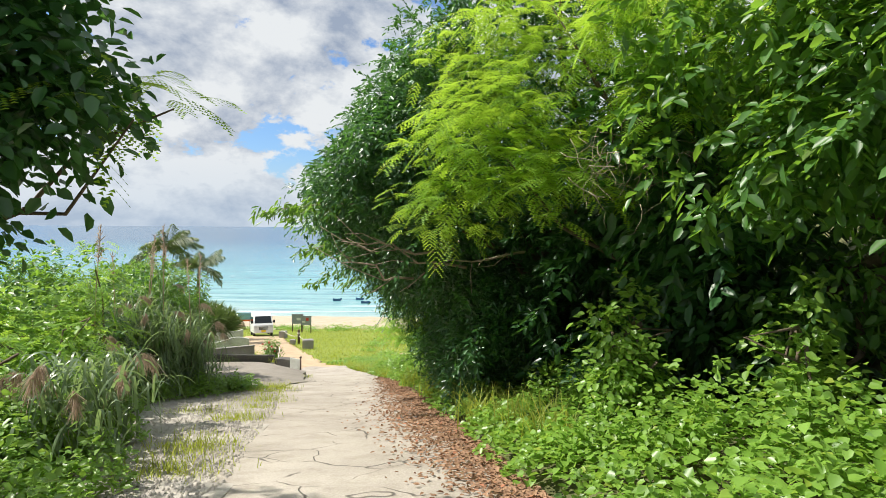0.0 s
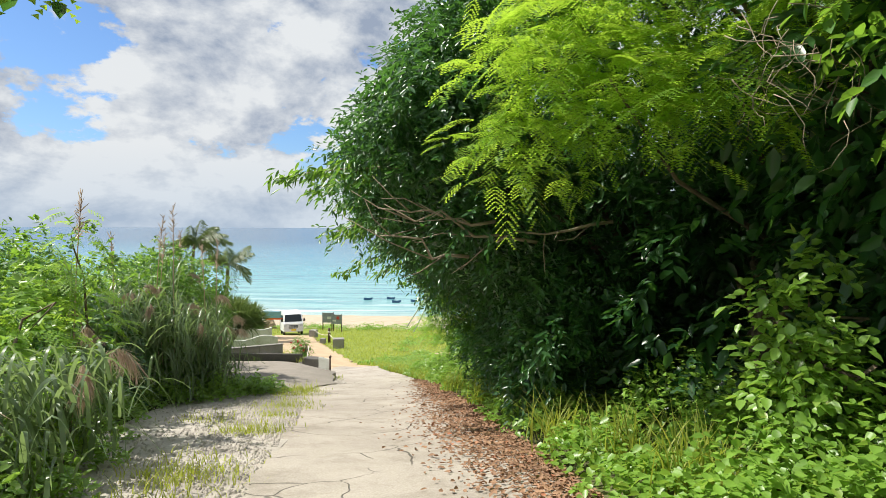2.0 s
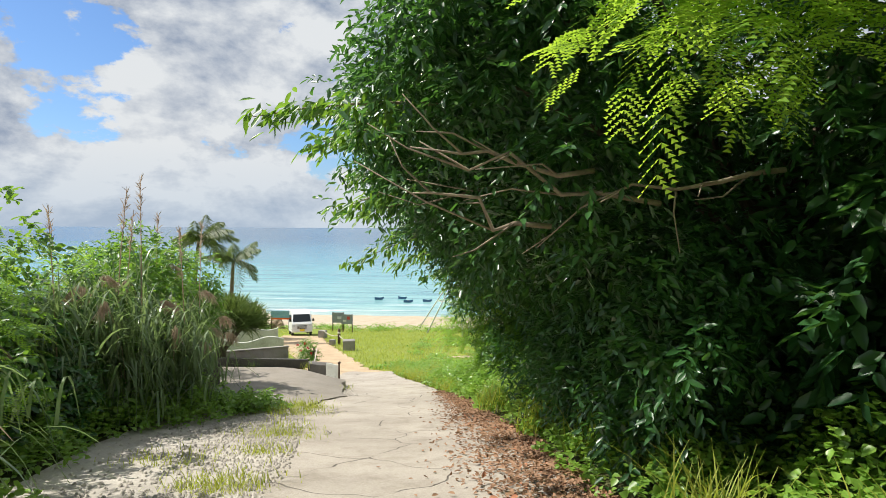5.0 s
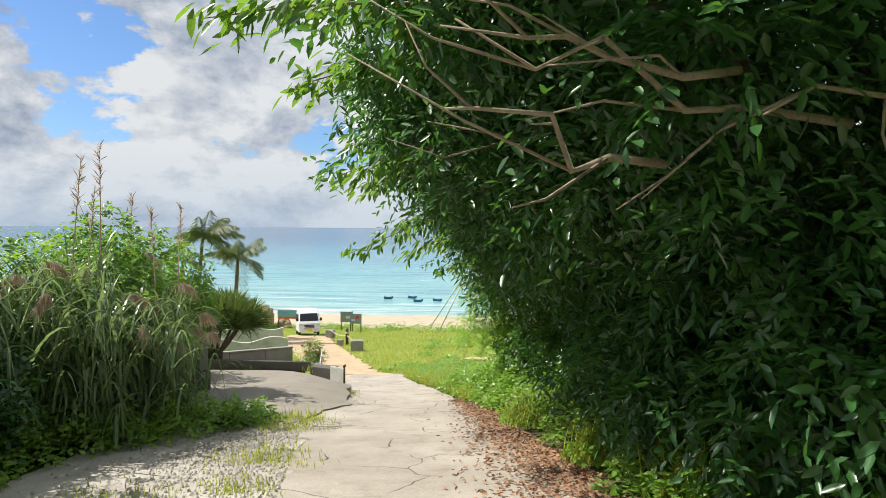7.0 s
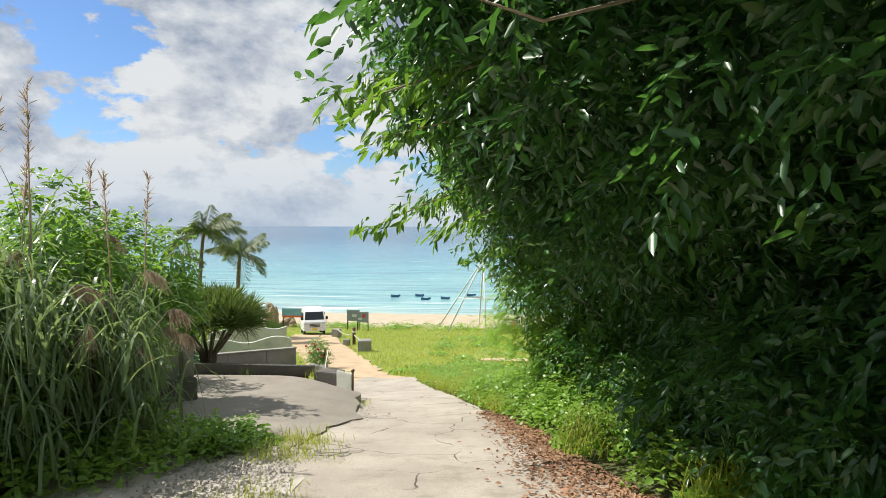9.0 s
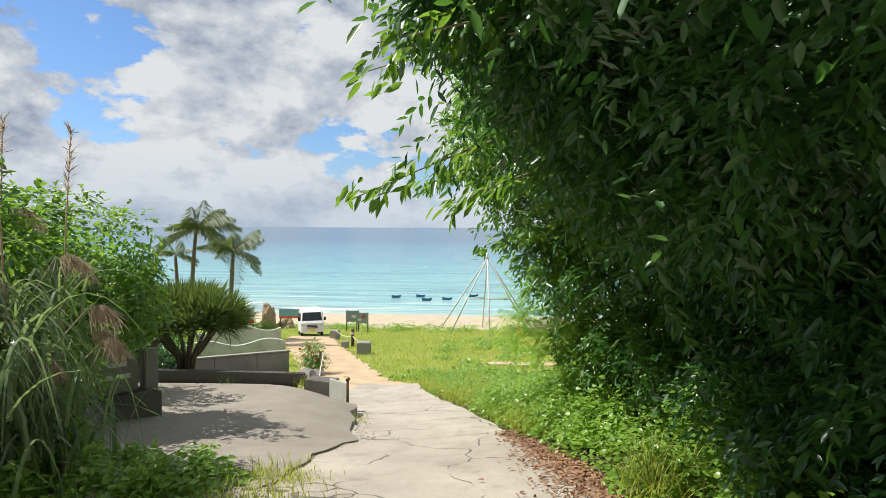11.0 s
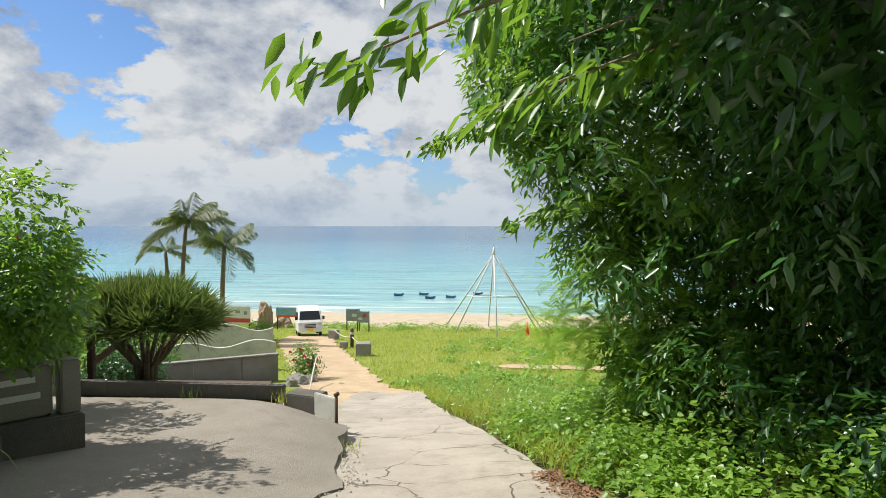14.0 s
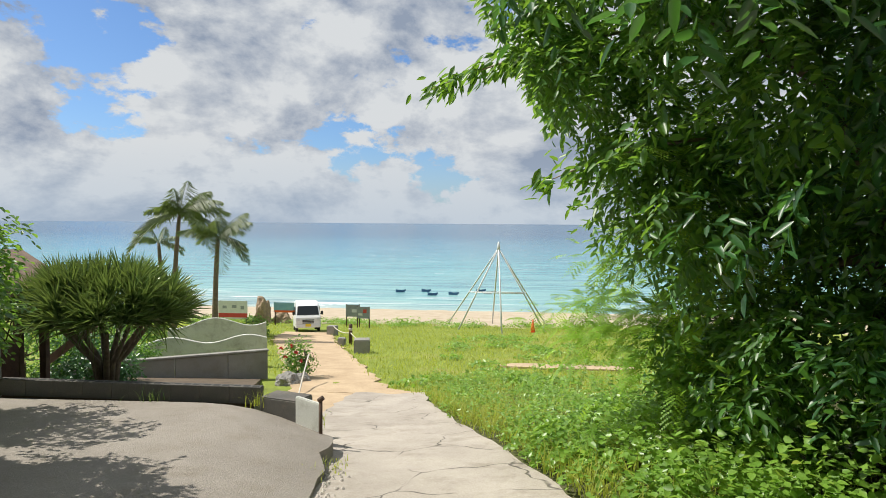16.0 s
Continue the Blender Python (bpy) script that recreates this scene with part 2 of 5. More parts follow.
def sea_material():
    """Clear shallows over sand, deep blue further out, small waves."""
    m, n, l, b = material("sea water", 0.22, 0.0, 0.25)
    w = n.new("ShaderNodeTexCoord")
    w.name = "where"
    s = n.new("ShaderNodeSeparateXYZ")
    l.new(w.outputs["Object"], s.inputs[0])
    y = mixed(n, l, 1.0, s.outputs["Y"], ranged(n, l, noise_tex(n, l, 0.02, 4), 0.3, 0.7, -12.0, 12.0), "ADD")
    depth = ranged(n, l, y, 78.0, 520.0)
    col = ramp(n, l, depth, (0.0, (0.42, 0.52, 0.47)), (0.035, (0.25, 0.47, 0.46)), (0.14, (0.15, 0.37, 0.41)), (0.34, (0.10, 0.25, 0.34)), (0.75, (0.045, 0.12, 0.22)), (1.0, (0.05, 0.105, 0.20)))
    mp = n.new("ShaderNodeMapping")
    mp.inputs["Scale"].default_value = (0.07, 0.55, 1.0)
    l.new(w.outputs["Object"], mp.inputs[0])
    swell = noise_tex(n, l, 0.8, 7, 0.62, mp.outputs[0], 0.4)
    col = mixed(n, l, ranged(n, l, swell, 0.47, 0.60, 0.0, 0.6), col, (0.07, 0.22, 0.29))
    ripple = noise_tex(n, l, 3.1, 6, 0.66, mp.outputs[0], 0.5)
    col = mixed(n, l, ranged(n, l, ripple, 0.40, 0.62, 0.0, 0.55), col, mixed(n, l, 1.0, col, (0.62, 0.72, 0.80), "MULTIPLY"))
    foam = ranged(n, l, noise_tex(n, l, 0.5, 7, 0.7, mp.outputs[0], 0.8), 0.54, 0.60)
    near = ranged(n, l, y, 84.0, 102.0, 1.0, 0.0)
    col = mixed(n, l, mixed(n, l, 1.0, foam, near, "MULTIPLY"), col, (0.85, 0.88, 0.88))
    caps = ranged(n, l, noise_tex(n, l, 1.7, 8, 0.75, mp.outputs[0], 0.6), 0.61, 0.65)
    band = mixed(n, l, 1.0, ranged(n, l, y, 100.0, 130.0), ranged(n, l, y, 260.0, 700.0, 0.8, 0.1), "MULTIPLY")
    col = mixed(n, l, mixed(n, l, 1.0, caps, band, "MULTIPLY"), col, (0.75, 0.8, 0.82))
    l.new(col, b.inputs["Base Color"])
    bumped(n, l, b, swell, 0.45, 0.6)
    return m


M_GROUND, M_SEA = ground_material(), sea_material()
M_SOIL = mottled("dark garden soil", (0.06, 0.045, 0.03), (0.16, 0.12, 0.08), 2.5, 0.95, 0.8, fine=25)
M_DIRT = mottled("sandy track", (0.36, 0.26, 0.16), (0.56, 0.43, 0.28), 1.6, 0.95, 0.7, fine=22)
M_GRAVEL = mottled("grey gravel", (0.30, 0.27, 0.235), (0.54, 0.50, 0.44), 1.4, 0.95, 1.0, fine=45)

# ---- building helpers ----


def part(name, bm, mat, parent=None, label=""):
    """Link a bmesh as one mesh object, under a thing or a part."""
    me = bpy.data.meshes.new(name)
    bm.to_mesh(me)
    bm.free()
    me.materials.append(mat)
    ob = new(name, me)
    ob.parent = parent
    return tagged(ob, label)


def thing(name, x, y, z, label, category, group="", kind="", turn=0.0):
    """An Empty at the base of a thing, to hold its parts."""
    ob = new(name)
    ob.matrix_world = pose(x, y, z, 0, 0, turn)
    ob.empty_display_size = 0.1
    return tagged(ob, label, category, group, kind)


def box(x0, y0, z0, x1, y1, z1, bevel=0.0, bm=None):
    b = bmesh.new()
    bmesh.ops.create_cube(b, size=1.0, matrix=Matrix.LocRotScale(((x0 + x1) / 2, (y0 + y1) / 2, (z0 + z1) / 2), None, (x1 - x0, y1 - y0, z1 - z0)))
    if bevel:
        bmesh.ops.bevel(b, geom=b.edges[:], offset=bevel, segments=2, affect="EDGES")
    if bm is None:
        return b
    me = bpy.data.meshes.new("piece")
    b.to_mesh(me)
    b.free()
    bm.from_mesh(me)
    bpy.data.meshes.remove(me)
    return bm


def tube(points, radii, sides=8, bm=None, cap=True):
    """A round, tapered limb along points."""
    bm = bm or bmesh.new()
    pts = [Vector(p) for p in points]
    rings = []
    side = Vector((1, 0, 0))
    for i, p in enumerate(pts):
        d = (pts[min(i + 1, len(pts) - 1)] - pts[max(i - 1, 0)]).normalized()
        side = (side - d * side.dot(d))
        if side.length < 1e-3:
            side = d.orthogonal()
        side.normalize()
        up = d.cross(side)
        rings.append([bm.verts.new(p + (side * math.cos(a) + up * math.sin(a)) * radii[i]) for a in (2 * math.pi * k / sides for k in range(sides))])
    for r0, r1 in zip(rings, rings[1:]):
        for k in range(sides):
            f = bm.faces.new((r0[k], r0[(k + 1) % sides], r1[(k + 1) % sides], r1[k]))
            f.smooth = True
    if cap:
        bm.faces.new(rings[0][::-1])
        bm.faces.new(rings[-1])
    return bm


def loft(sections, bm=None, smooth=False):
    """Skin closed sections (lists of points) one after another, capped."""
    bm = bm or bmesh.new()
    rings = [[bm.verts.new(p) for p in s] for s in sections]
    for a, b in zip(rings, rings[1:]):
        for k in range(len(a)):
            f = bm.faces.new((a[k], a[(k + 1) % len(a)], b[(k + 1) % len(a)], b[k]))
            f.smooth = smooth
    bm.faces.new(rings[0][::-1])
    bm.faces.new(rings[-1])
    bmesh.ops.recalc_face_normals(bm, faces=bm.faces)
    return bm


def mesh_of(name, verts, faces, mat, parent=None, label=""):
    """One mesh object out of vertex and face arrays (faces all with the same corner count)."""
    verts, faces = np.asarray(verts, dtype=np.float32), np.asarray(faces, dtype=np.int32)
    me = bpy.data.meshes.new(name)
    me.vertices.add(len(verts))
    me.vertices.foreach_set("co", verts.ravel())
    k = faces.shape[1]
    me.loops.add(faces.size)
    me.loops.foreach_set("vertex_index", faces.ravel())
    me.polygons.add(len(faces))
    me.polygons.foreach_set("loop_start", np.arange(0, faces.size, k, dtype=np.int32))
    me.update(calc_edges=True)
    me.validate()
    me.materials.append(mat)
    ob = new(name, me)
    ob.parent = parent
    return tagged(ob, label)


def unit(v):
    return v / np.maximum(np.linalg.norm(v, axis=-1, keepdims=True), 1e-6)


UP = np.array([0.0, 0.0, 1.0])


def leaf_arrays(pos, way, face, length, width, fold=0.22, droop=0.12, low=0.3, high=0.68, w_low=0.5, w_high=0.42):
    """Six corners and two folded halves for every leaf."""
    way = unit(way)
    side = unit(np.cross(way, face))
    nrm = np.cross(side, way)
    L, W = length[:, None], width[:, None]
    tip = pos + way * L - UP * droop * L
    a, b = pos + (tip - pos) * low, pos + (tip - pos) * high
    v = np.stack([pos, a + side * W * w_low + nrm * W * fold, b + side * W * w_high + nrm * W * fold, tip, b - side * W * w_high + nrm * W * fold, a - side * W * w_low + nrm * W * fold], 1)
    base = (np.arange(len(pos)) * 6)[:, None]
    f = np.concatenate([base + [0, 1, 2, 3], base + [0, 3, 4, 5]], 0)
    return v.reshape(-1, 3), f


def rough_clumps(rng, main, each, small=(0.28, 0.5)):
    """Main ellipsoids plus many smaller ones on their skins, for an uneven outline."""
    out = []
    for cx, cy, cz, rx, ry, rz in main:
        out.append((cx, cy, cz, rx * 0.78, ry * 0.78, rz * 0.78))
        for d in unit(rng.normal(size=(each, 3))):
            s = rng.uniform(*small)
            out.append((cx + d[0] * rx * 0.85, cy + d[1] * ry * 0.85, cz + d[2] * rz * 0.85, rx * s, ry * s, rz * s))
    return np.array(out)


def twig_leaves(rng, clumps, twigs, per, twig_len, leaf, inner=0.55, hang=0.3, keep=None):
    """Leaves set alternately along twigs that stand out of the clumps. Returns the leaf arrays' inputs."""
    weight = (clumps[:, 3] * clumps[:, 4] * clumps[:, 5]) ** (2 / 3)
    pick = rng.choice(len(clumps), twigs, p=weight / weight.sum())
    c, r = clumps[pick, :3], clumps[pick, 3:]
    d = unit(rng.normal(size=(twigs, 3)))
    start = c + d * r * rng.uniform(inner, 1.0, (twigs, 1)) ** 0.5
    out = unit(d * 0.7 + rng.normal(size=(twigs, 3)) * 0.45 - UP * hang)
    ln = rng.uniform(*twig_len, (twigs, 1))
    s = np.linspace(0.12, 1.0, per)
    pos = (start[:, None] + out[:, None] * (ln * s)[..., None] - UP * (0.35 * ln * s ** 2)[..., None])
    side = unit(np.cross(out, UP + rng.normal(size=(twigs, 3)) * 0.3))
    sign = np.where(np.arange(per) % 2 == 0, 1.0, -1.0)
    way = out[:, None] * 0.7 + side[:, None] * sign[None, :, None] * 0.75 - UP * 0.18 + rng.normal(size=(twigs, per, 3)) * 0.28
    face = UP + d[:, None] * 0.5 + rng.normal(size=(twigs, per, 3)) * 0.45
    pos, way, face = pos.reshape(-1, 3), way.reshape(-1, 3), face.reshape(-1, 3)
    size = rng.uniform(0.65, 1.2, len(pos))
    if keep is not None:
        k = keep(pos)
        pos, way, face, size = pos[k], way[k], face[k], size[k]
    return pos, way, face, size * leaf[0], size * leaf[1]


def feather_leaves(rng, clumps, fronds, length=0.26, pairs=6, leaflets=5, keep=None, inner=0.6):
    """Twice-feathered fronds: a drooping stalk, side stalks, rows of tiny leaflets."""
    weight = (clumps[:, 3] * clumps[:, 4] * clumps[:, 5]) ** (2 / 3)
    pick = rng.choice(len(clumps), fronds, p=weight / weight.sum())
    d = unit(rng.normal(size=(fronds, 3)))
    d[:, 2] = np.abs(d[:, 2]) * 0.8 - 0.15
    start = clumps[pick, :3] + d * clumps[pick, 3:] * rng.uniform(inner, 1.0, (fronds, 1)) ** 0.5
    if keep is not None:
        k = keep(start)
        start, d = start[k], d[k]
    fronds = len(start)
    out = unit(d * 0.8 + rng.normal(size=(fronds, 3)) * 0.4)
    ln = length * rng.uniform(0.7, 1.25, fronds)
    side = unit(np.cross(out, UP))
    tris = []
    for i in range(pairs):
        s = 0.25 + 0.75 * (i + 0.5) / pairs
        root = start + out * (ln * s)[:, None] - UP * (0.45 * ln * s * s)[:, None]
        for sg in (1, -1):
            pw = unit(out * 0.55 + side * sg * 0.85 - UP * (0.18 + 0.4 * s))
            pl = ln * 0.42 * (1 - 0.35 * abs(s - 0.5))
            for j in range(leaflets):
                q = root + pw * (pl * (j + 0.5) / leaflets)[:, None] - UP * (0.12 * pl * (j / leaflets) ** 2)[:, None]
                cr = unit(np.cross(pw, UP + d * 0.3))
                step = (pl / leaflets * 0.95)[:, None]
                for s2 in (1, -1):
                    a = q - pw * step * 0.5
                    b = q + pw * step * 0.5
                    t = q + cr * s2 * (ln * 0.058)[:, None] + pw * step * 0.6
                    tris.append(np.stack([a, b, t], 1))
    v = np.concatenate(tris, 0).reshape(-1, 3)
    # leaflets of one frond stay together so that each frond has one tone
    return v, np.arange(len(v)).reshape(-1, 3)


def blades(rng, roots, height, width, lean, segs=4, droop=0.6, spread=None):
    """Arching grass blades from roots (N x 3)."""
    n = len(roots)
    ang = rng.uniform(0, 2 * math.pi, n)
    out = np.stack([np.cos(ang), np.sin(ang), np.zeros(n)], 1)
    if spread is not None:
        out = unit(out * 0.6 + spread)
        out[:, 2] = 0
    h = height * rng.uniform(0.55, 1.15, n)
    w = width * rng.uniform(0.7, 1.2, n)
    ln = lean * rng.uniform(0.3, 1.3, n)
    side = np.cross(out, UP)
    rows = []
    for i in range(segs + 1):
        s = i / segs
        c = roots + UP * (h * (s - droop * s * s * ln * 0.8))[:, None] + out * (h * ln * s ** 1.6)[:, None]
        half = side * (w * (1 - s) ** 0.7 * 0.5 + 0.0006)[:, None]
        rows += [c - half, c + half]
    v = np.stack(rows, 1)
    k = 2 * (segs + 1)
    base = (np.arange(n) * k)[:, None]
    f = np.concatenate([base + [2 * i, 2 * i + 1, 2 * i + 3, 2 * i + 2] for i in range(segs)], 0)
    return v.reshape(-1, 3), f


# ---- the lie of the land ----
LEFT_Y, LEFT_X = (-8, 6, 8.6, 10.6, 12.7, 15.2, 17.3, 19.3, 21.0, 23, 25, 29.3), (-1.7, -2.05, -2.35, -2.75, -3.1, -3.7, -4.3, -4.7, -4.95, -5.3, -5.6, -6.0)
RIGHT_Y, RIGHT_X = (-8, 6, 7.7, 9.7, 12.4, 14.7, 15.8, 17.4, 18.6, 21.3, 22.7, 24.3, 27, 29.3), (0.5, 0.1, -0.1, -0.35, -0.7, -0.95, -1.25, -1.5, -1.75, -2.45, -2.8, -3.35, -4.05, -4.45)


def left_edge(y):
    return np.interp(y, LEFT_Y, LEFT_X)


def right_edge(y):
    return np.interp(y, RIGHT_Y, RIGHT_X)


def slope(y):
    return np.interp(y, (-60, 9.3, 29.1, 52.6, 56, 62, 82, 120, 4200), (11.7, -1.28, -4.98, -7.9, -8.3, -8.9, -10.55, -12.6, -13.0))


def road_z(x, y):
    mid = (left_edge(y) + right_edge(y)) / 2
    fade = np.clip(1 - (np.asarray(y) - 30) / 8, 0, 1)
    return slope(y) + 0.06 * np.clip(np.asarray(x) - mid, 0, 3) * fade


def ground_z(x, y):
    """Height of the open ground: the lane's slope, a rising bank on the seaward right, a low terrace on the left."""
    x, y = np.asarray(x, float), np.asarray(y, float)
    z = road_z(x, y)
    fade = np.clip(1 - (y - 22) / 5, 0, 1)
    off = np.clip(x - right_edge(y), 0, None)
    z = z + fade * (0.10 * np.clip(off, 0, 2.5) + 0.75 * np.clip(off - 3.0, 0, 7))
    return z


rng = np.random.default_rng(11)
xs = np.concatenate([[-3600, -900, -300, -120, -60, -40, -30], np.arange(-24, 12, 0.4), [13, 15, 18, 24, 40, 80, 300, 900, 3600]])
ys = np.concatenate([[-60, -30, -15, -8], np.arange(-5, 34, 0.4), np.arange(34, 90, 1.2), [95, 105, 120, 200, 500, 1500, 3900]])
gx, gy = np.meshgrid(xs, ys)
bumps = np.array([[noise.noise((a * 0.9, b * 0.9, 0.3)) * 0.035 + noise.noise((a * 0.23, b * 0.23, 4.1)) * 0.05 for a in xs] for b in ys])
gz_ = ground_z(gx, gy) + bumps - 0.05
gz_ = np.where((gx > left_edge(gy) - 0.3) & (gx < right_edge(gy) + 0.3) & (gy < 30.0), road_z(gx, gy) - 0.07, gz_)
verts = np.stack([gx, gy, gz_], -1).reshape(-1, 3)
nx = len(xs)
ii = np.arange(len(ys) - 1)[:, None] * nx + np.arange(nx - 1)[None]
quads = np.stack([ii, ii + 1, ii + nx + 1, ii + nx], -1).reshape(-1, 4)
ground = tagged(mesh_of("ground", verts, quads, M_GROUND), "sloping earth and turf running down to a sand beach", "ground", kind="structure")
for p in ground.data.polygons:
    p.use_smooth = True

SEA_Z = -10.5
sx = np.concatenate([[-3100], np.arange(-200, 201, 10), [3100]])
sy = np.concatenate([np.arange(66, 200, 3), [220, 260, 320, 420, 600, 1000, 2000, 3900]])
wx, wy = np.meshgrid(sx, sy)
wz = np.full(wx.shape, SEA_Z)
ii = np.arange(len(sy) - 1)[:, None] * len(sx) + np.arange(len(sx) - 1)[None]
tagged(mesh_of("water", np.stack([wx, wy, wz], -1).reshape(-1, 3), np.stack([ii, ii + 1, ii + len(sx) + 1, ii + len(sx)], -1).reshape(-1, 4), M_SEA),
       "turquoise shallow sea turning deep blue at the horizon", "sea", kind="structure")


def sheet(name, y0, y1, step, left, right, lift, thick, mat, label, category, wob=0.05, seed=3.0, cols=14, height=None):
    """A slab that follows the ground between two edge lines, with ragged edges and a thickness."""
    height = height or road_z
    bm = bmesh.new()
    rows = []
    y = y0
    while y <= y1 + 1e-6:
        a = left(y) + noise.noise((y * 1.7, seed, 0)) * wob + noise.noise((y * 6.0, seed, 5)) * wob * 0.6
        b = right(y) + noise.noise((y * 1.7, seed, 9)) * wob + noise.noise((y * 6.0, seed, 14)) * wob * 0.6
        row = []
        for k in range(cols + 1):
            x = a + (b - a) * k / cols
            yy = y + (noise.noise((x * 2.5, seed, y)) * wob if y in (y0, y1) else 0)
            z = float(height(x, yy)) + lift + noise.noise((x * 1.3, yy * 1.3, seed)) * 0.012
            row.append(bm.verts.new((x, yy, z)))
        rows.append(row)
        y += step
    for r0, r1 in zip(rows, rows[1:]):
        for k in range(cols):
            bm.faces.new((r0[k], r0[k + 1], r1[k + 1], r1[k])).smooth = True
    border = [e for e in bm.edges if e.is_boundary]
    for e in border:
        e.smooth = False
    rim = bmesh.ops.extrude_edge_only(bm, edges=border)
    for v in rim["geom"]:
        if isinstance(v, bmesh.types.BMVert):
            v.co.z -= thick
    return tagged(part(name, bm, mat), label, category, kind="structure")


sheet("road", -7.5, 29.2, 0.3, left_edge, right_edge, 0.0, 0.12, M_ROAD, "cracked pale concrete lane sloping down to the beach", "road", 0.09)
sheet("dirt_track", 28.9, 51.5, 0.5, lambda y: np.interp(y, (28.9, 32.3, 46.7, 51.5), (-7.4, -8.7, -14.4, -15.4)), lambda y: np.interp(y, (28.9, 30, 43.7, 51.5), (-4.5, -5.4, -10.3, -12.7)), 0.0, 0.08, M_DIRT,
      "sandy trodden track leading down from the lane", "dirt track", 0.3, 8.0)
sheet("dirt_verge", 23.4, 29.0, 0.4, lambda y: np.interp(y, (23.4, 26, 29), (-6.1, -6.8, -7.4)), lambda y: left_edge(y) + 0.2, -0.012, 0.1, M_DIRT, "trodden sandy ground between lane and planting bed", "dirt verge", 0.1, 12.0)
sheet("gravel_lot", 6.5, 17.6, 0.35, lambda y: np.interp(y, (6.5, 10, 13.5, 15, 17.6), (-3.6, -4.2, -5.3, -5.6, -6.0)), lambda y: left_edge(y) + 0.15, -0.004, 0.06, M_GRAVEL,
      "grey gravel lay-by beside the concrete lane", "gravel", 0.12, 5.0)


def apron_z(x, y):
    x, y = np.asarray(x), np.asarray(y)
    flat = -3.02 - 0.1 * (y - 18.6) + 0.02 * np.sin(x * 0.8)
    rim = np.interp(y, (16.9, 17.9, 18.6, 19.5, 20.3, 21.2, 21.9, 22.4, 23.0), (-4.15, -4.2, -4.1, -3.98, -4.25, -4.4, -4.5, -4.8, -5.2))
    near = np.clip((x - rim + 1.3) / 1.3, 0, 1) ** 2
    return np.maximum(flat + near * np.minimum(0, slope(y) + np.interp(y, (19.8, 20.8, 22.0), (0.0, 0.05, 0.15)) - flat), slope(y) + 0.012)


sheet("apron", 16.9, 23.0, 0.25, lambda y: np.interp(y, (16.9, 17.9, 20.7, 23), (-5.6, -6.6, -8.4, -12)), lambda y: np.interp(y, (16.9, 17.9, 18.6, 19.5, 20.3, 21.2, 21.9, 22.4, 23.0), (-4.15, -4.2, -4.1, -3.98, -4.25, -4.4, -4.5, -4.8, -5.2)), 0.01, 0.6, M_APRON,
      "smooth grey concrete forecourt with a broken edge", "forecourt", 0.16, 21.0, cols=22, height=apron_z)
sheet("planter_soil", 23.2, 30.8, 0.4, lambda y: -12.6, lambda y: np.interp(y, (23.2, 24.5, 30.8), (-5.9, -6.6, -8.8)), 0.0, 1.2, M_SOIL, "dark soil of a planting bed behind a block kerb", "planting bed", 0.05, 31.0,
      height=lambda x, y: np.interp(y, (23.2, 25, 30.8), (-3.5, -3.9, -5.2)))
sheet("bare_patch", 34.5, 36.1, 0.2, lambda y: -2.9 + abs(y - 35.3), lambda y: 1.6 - abs(y - 35.3), 0.0, 0.08, M_DIRT, "bare sandy patch in the meadow", "bare ground", 0.3, 44.0)

# ---- trees and shrubs ----


def clear_lane(pos, low=1.88):
    """Traffic keeps the lane free: nothing hangs lower than this over the concrete."""
    x, y, z = pos[:, 0], pos[:, 1], pos[:, 2]
    over = (x > left_edge(y) - 0.2) & (x < right_edge(y) + 0.05)
    wave = 0.12 * np.sin(y * 1.9) + 0.08 * np.sin(y * 4.3 + x * 2)
    return ~(over & (z < road_z(x, y) + low + wave)) & (z > ground_z(x, y) + 0.02)


# how far the hedge leans out over the lane: rows along y, columns by height above the ground
FACE_Y = (9, 11, 13, 15, 17, 19, 21, 22.5)
FACE_H = (0.4, 0.8, 1.2, 1.6, 2.0, 2.4, 2.8, 3.2, 3.8, 4.4, 5.0)
FACE_X = np.array((
    (-0.3, -0.75, -1.05, -1.75, -1.95, -1.8, -1.6, -1.45, -1.2, -1.0, -0.8),
    (-0.5, -0.95, -1.2, -1.9, -2.4, -2.55, -2.35, -2.2, -1.8, -1.5, -1.1),
    (-0.7, -1.1, -1.35, -1.7, -2.65, -3.0, -3.1, -3.1, -2.5, -2.2, -1.9),
    (-0.9, -1.25, -1.5, -1.8, -2.85, -3.1, -3.3, -3.3, -3.1, -2.7, -2.3),
    (-1.0, -1.35, -1.6, -1.85, -2.3, -3.2, -3.35, -3.4, -3.3, -2.9, -2.6),
    (-0.95, -1.35, -1.6, -1.85, -2.2, -2.45, -2.75, -3.1, -3.2, -3.0, -2.7),
    (-1.05, -1.35, -1.6, -1.85, -2.0, -2.3, -2.3, -2.3, -2.9, -2.9, -2.6),
    (-1.1, -1.35, -1.6, -1.85, -2.0, -2.1, -2.2, -2.2, -2.4, -2.4, -2.2)))


def hedge_face(y, h):
    """The leaning front of the hedge at y and a height above the ground."""
    j = np.clip(np.interp(h, FACE_H, np.arange(len(FACE_H))), 0, len(FACE_H) - 1.001)
    i = np.clip(np.interp(y, FACE_Y, np.arange(len(FACE_Y))), 0, len(FACE_Y) - 1.001)
    a, b = i.astype(int), j.astype(int)
    u, v = i - a, j - b
    return (FACE_X[a, b] * (1 - u) + FACE_X[a + 1, b] * u) * (1 - v) + (FACE_X[a, b + 1] * (1 - u) + FACE_X[a + 1, b + 1] * u) * v


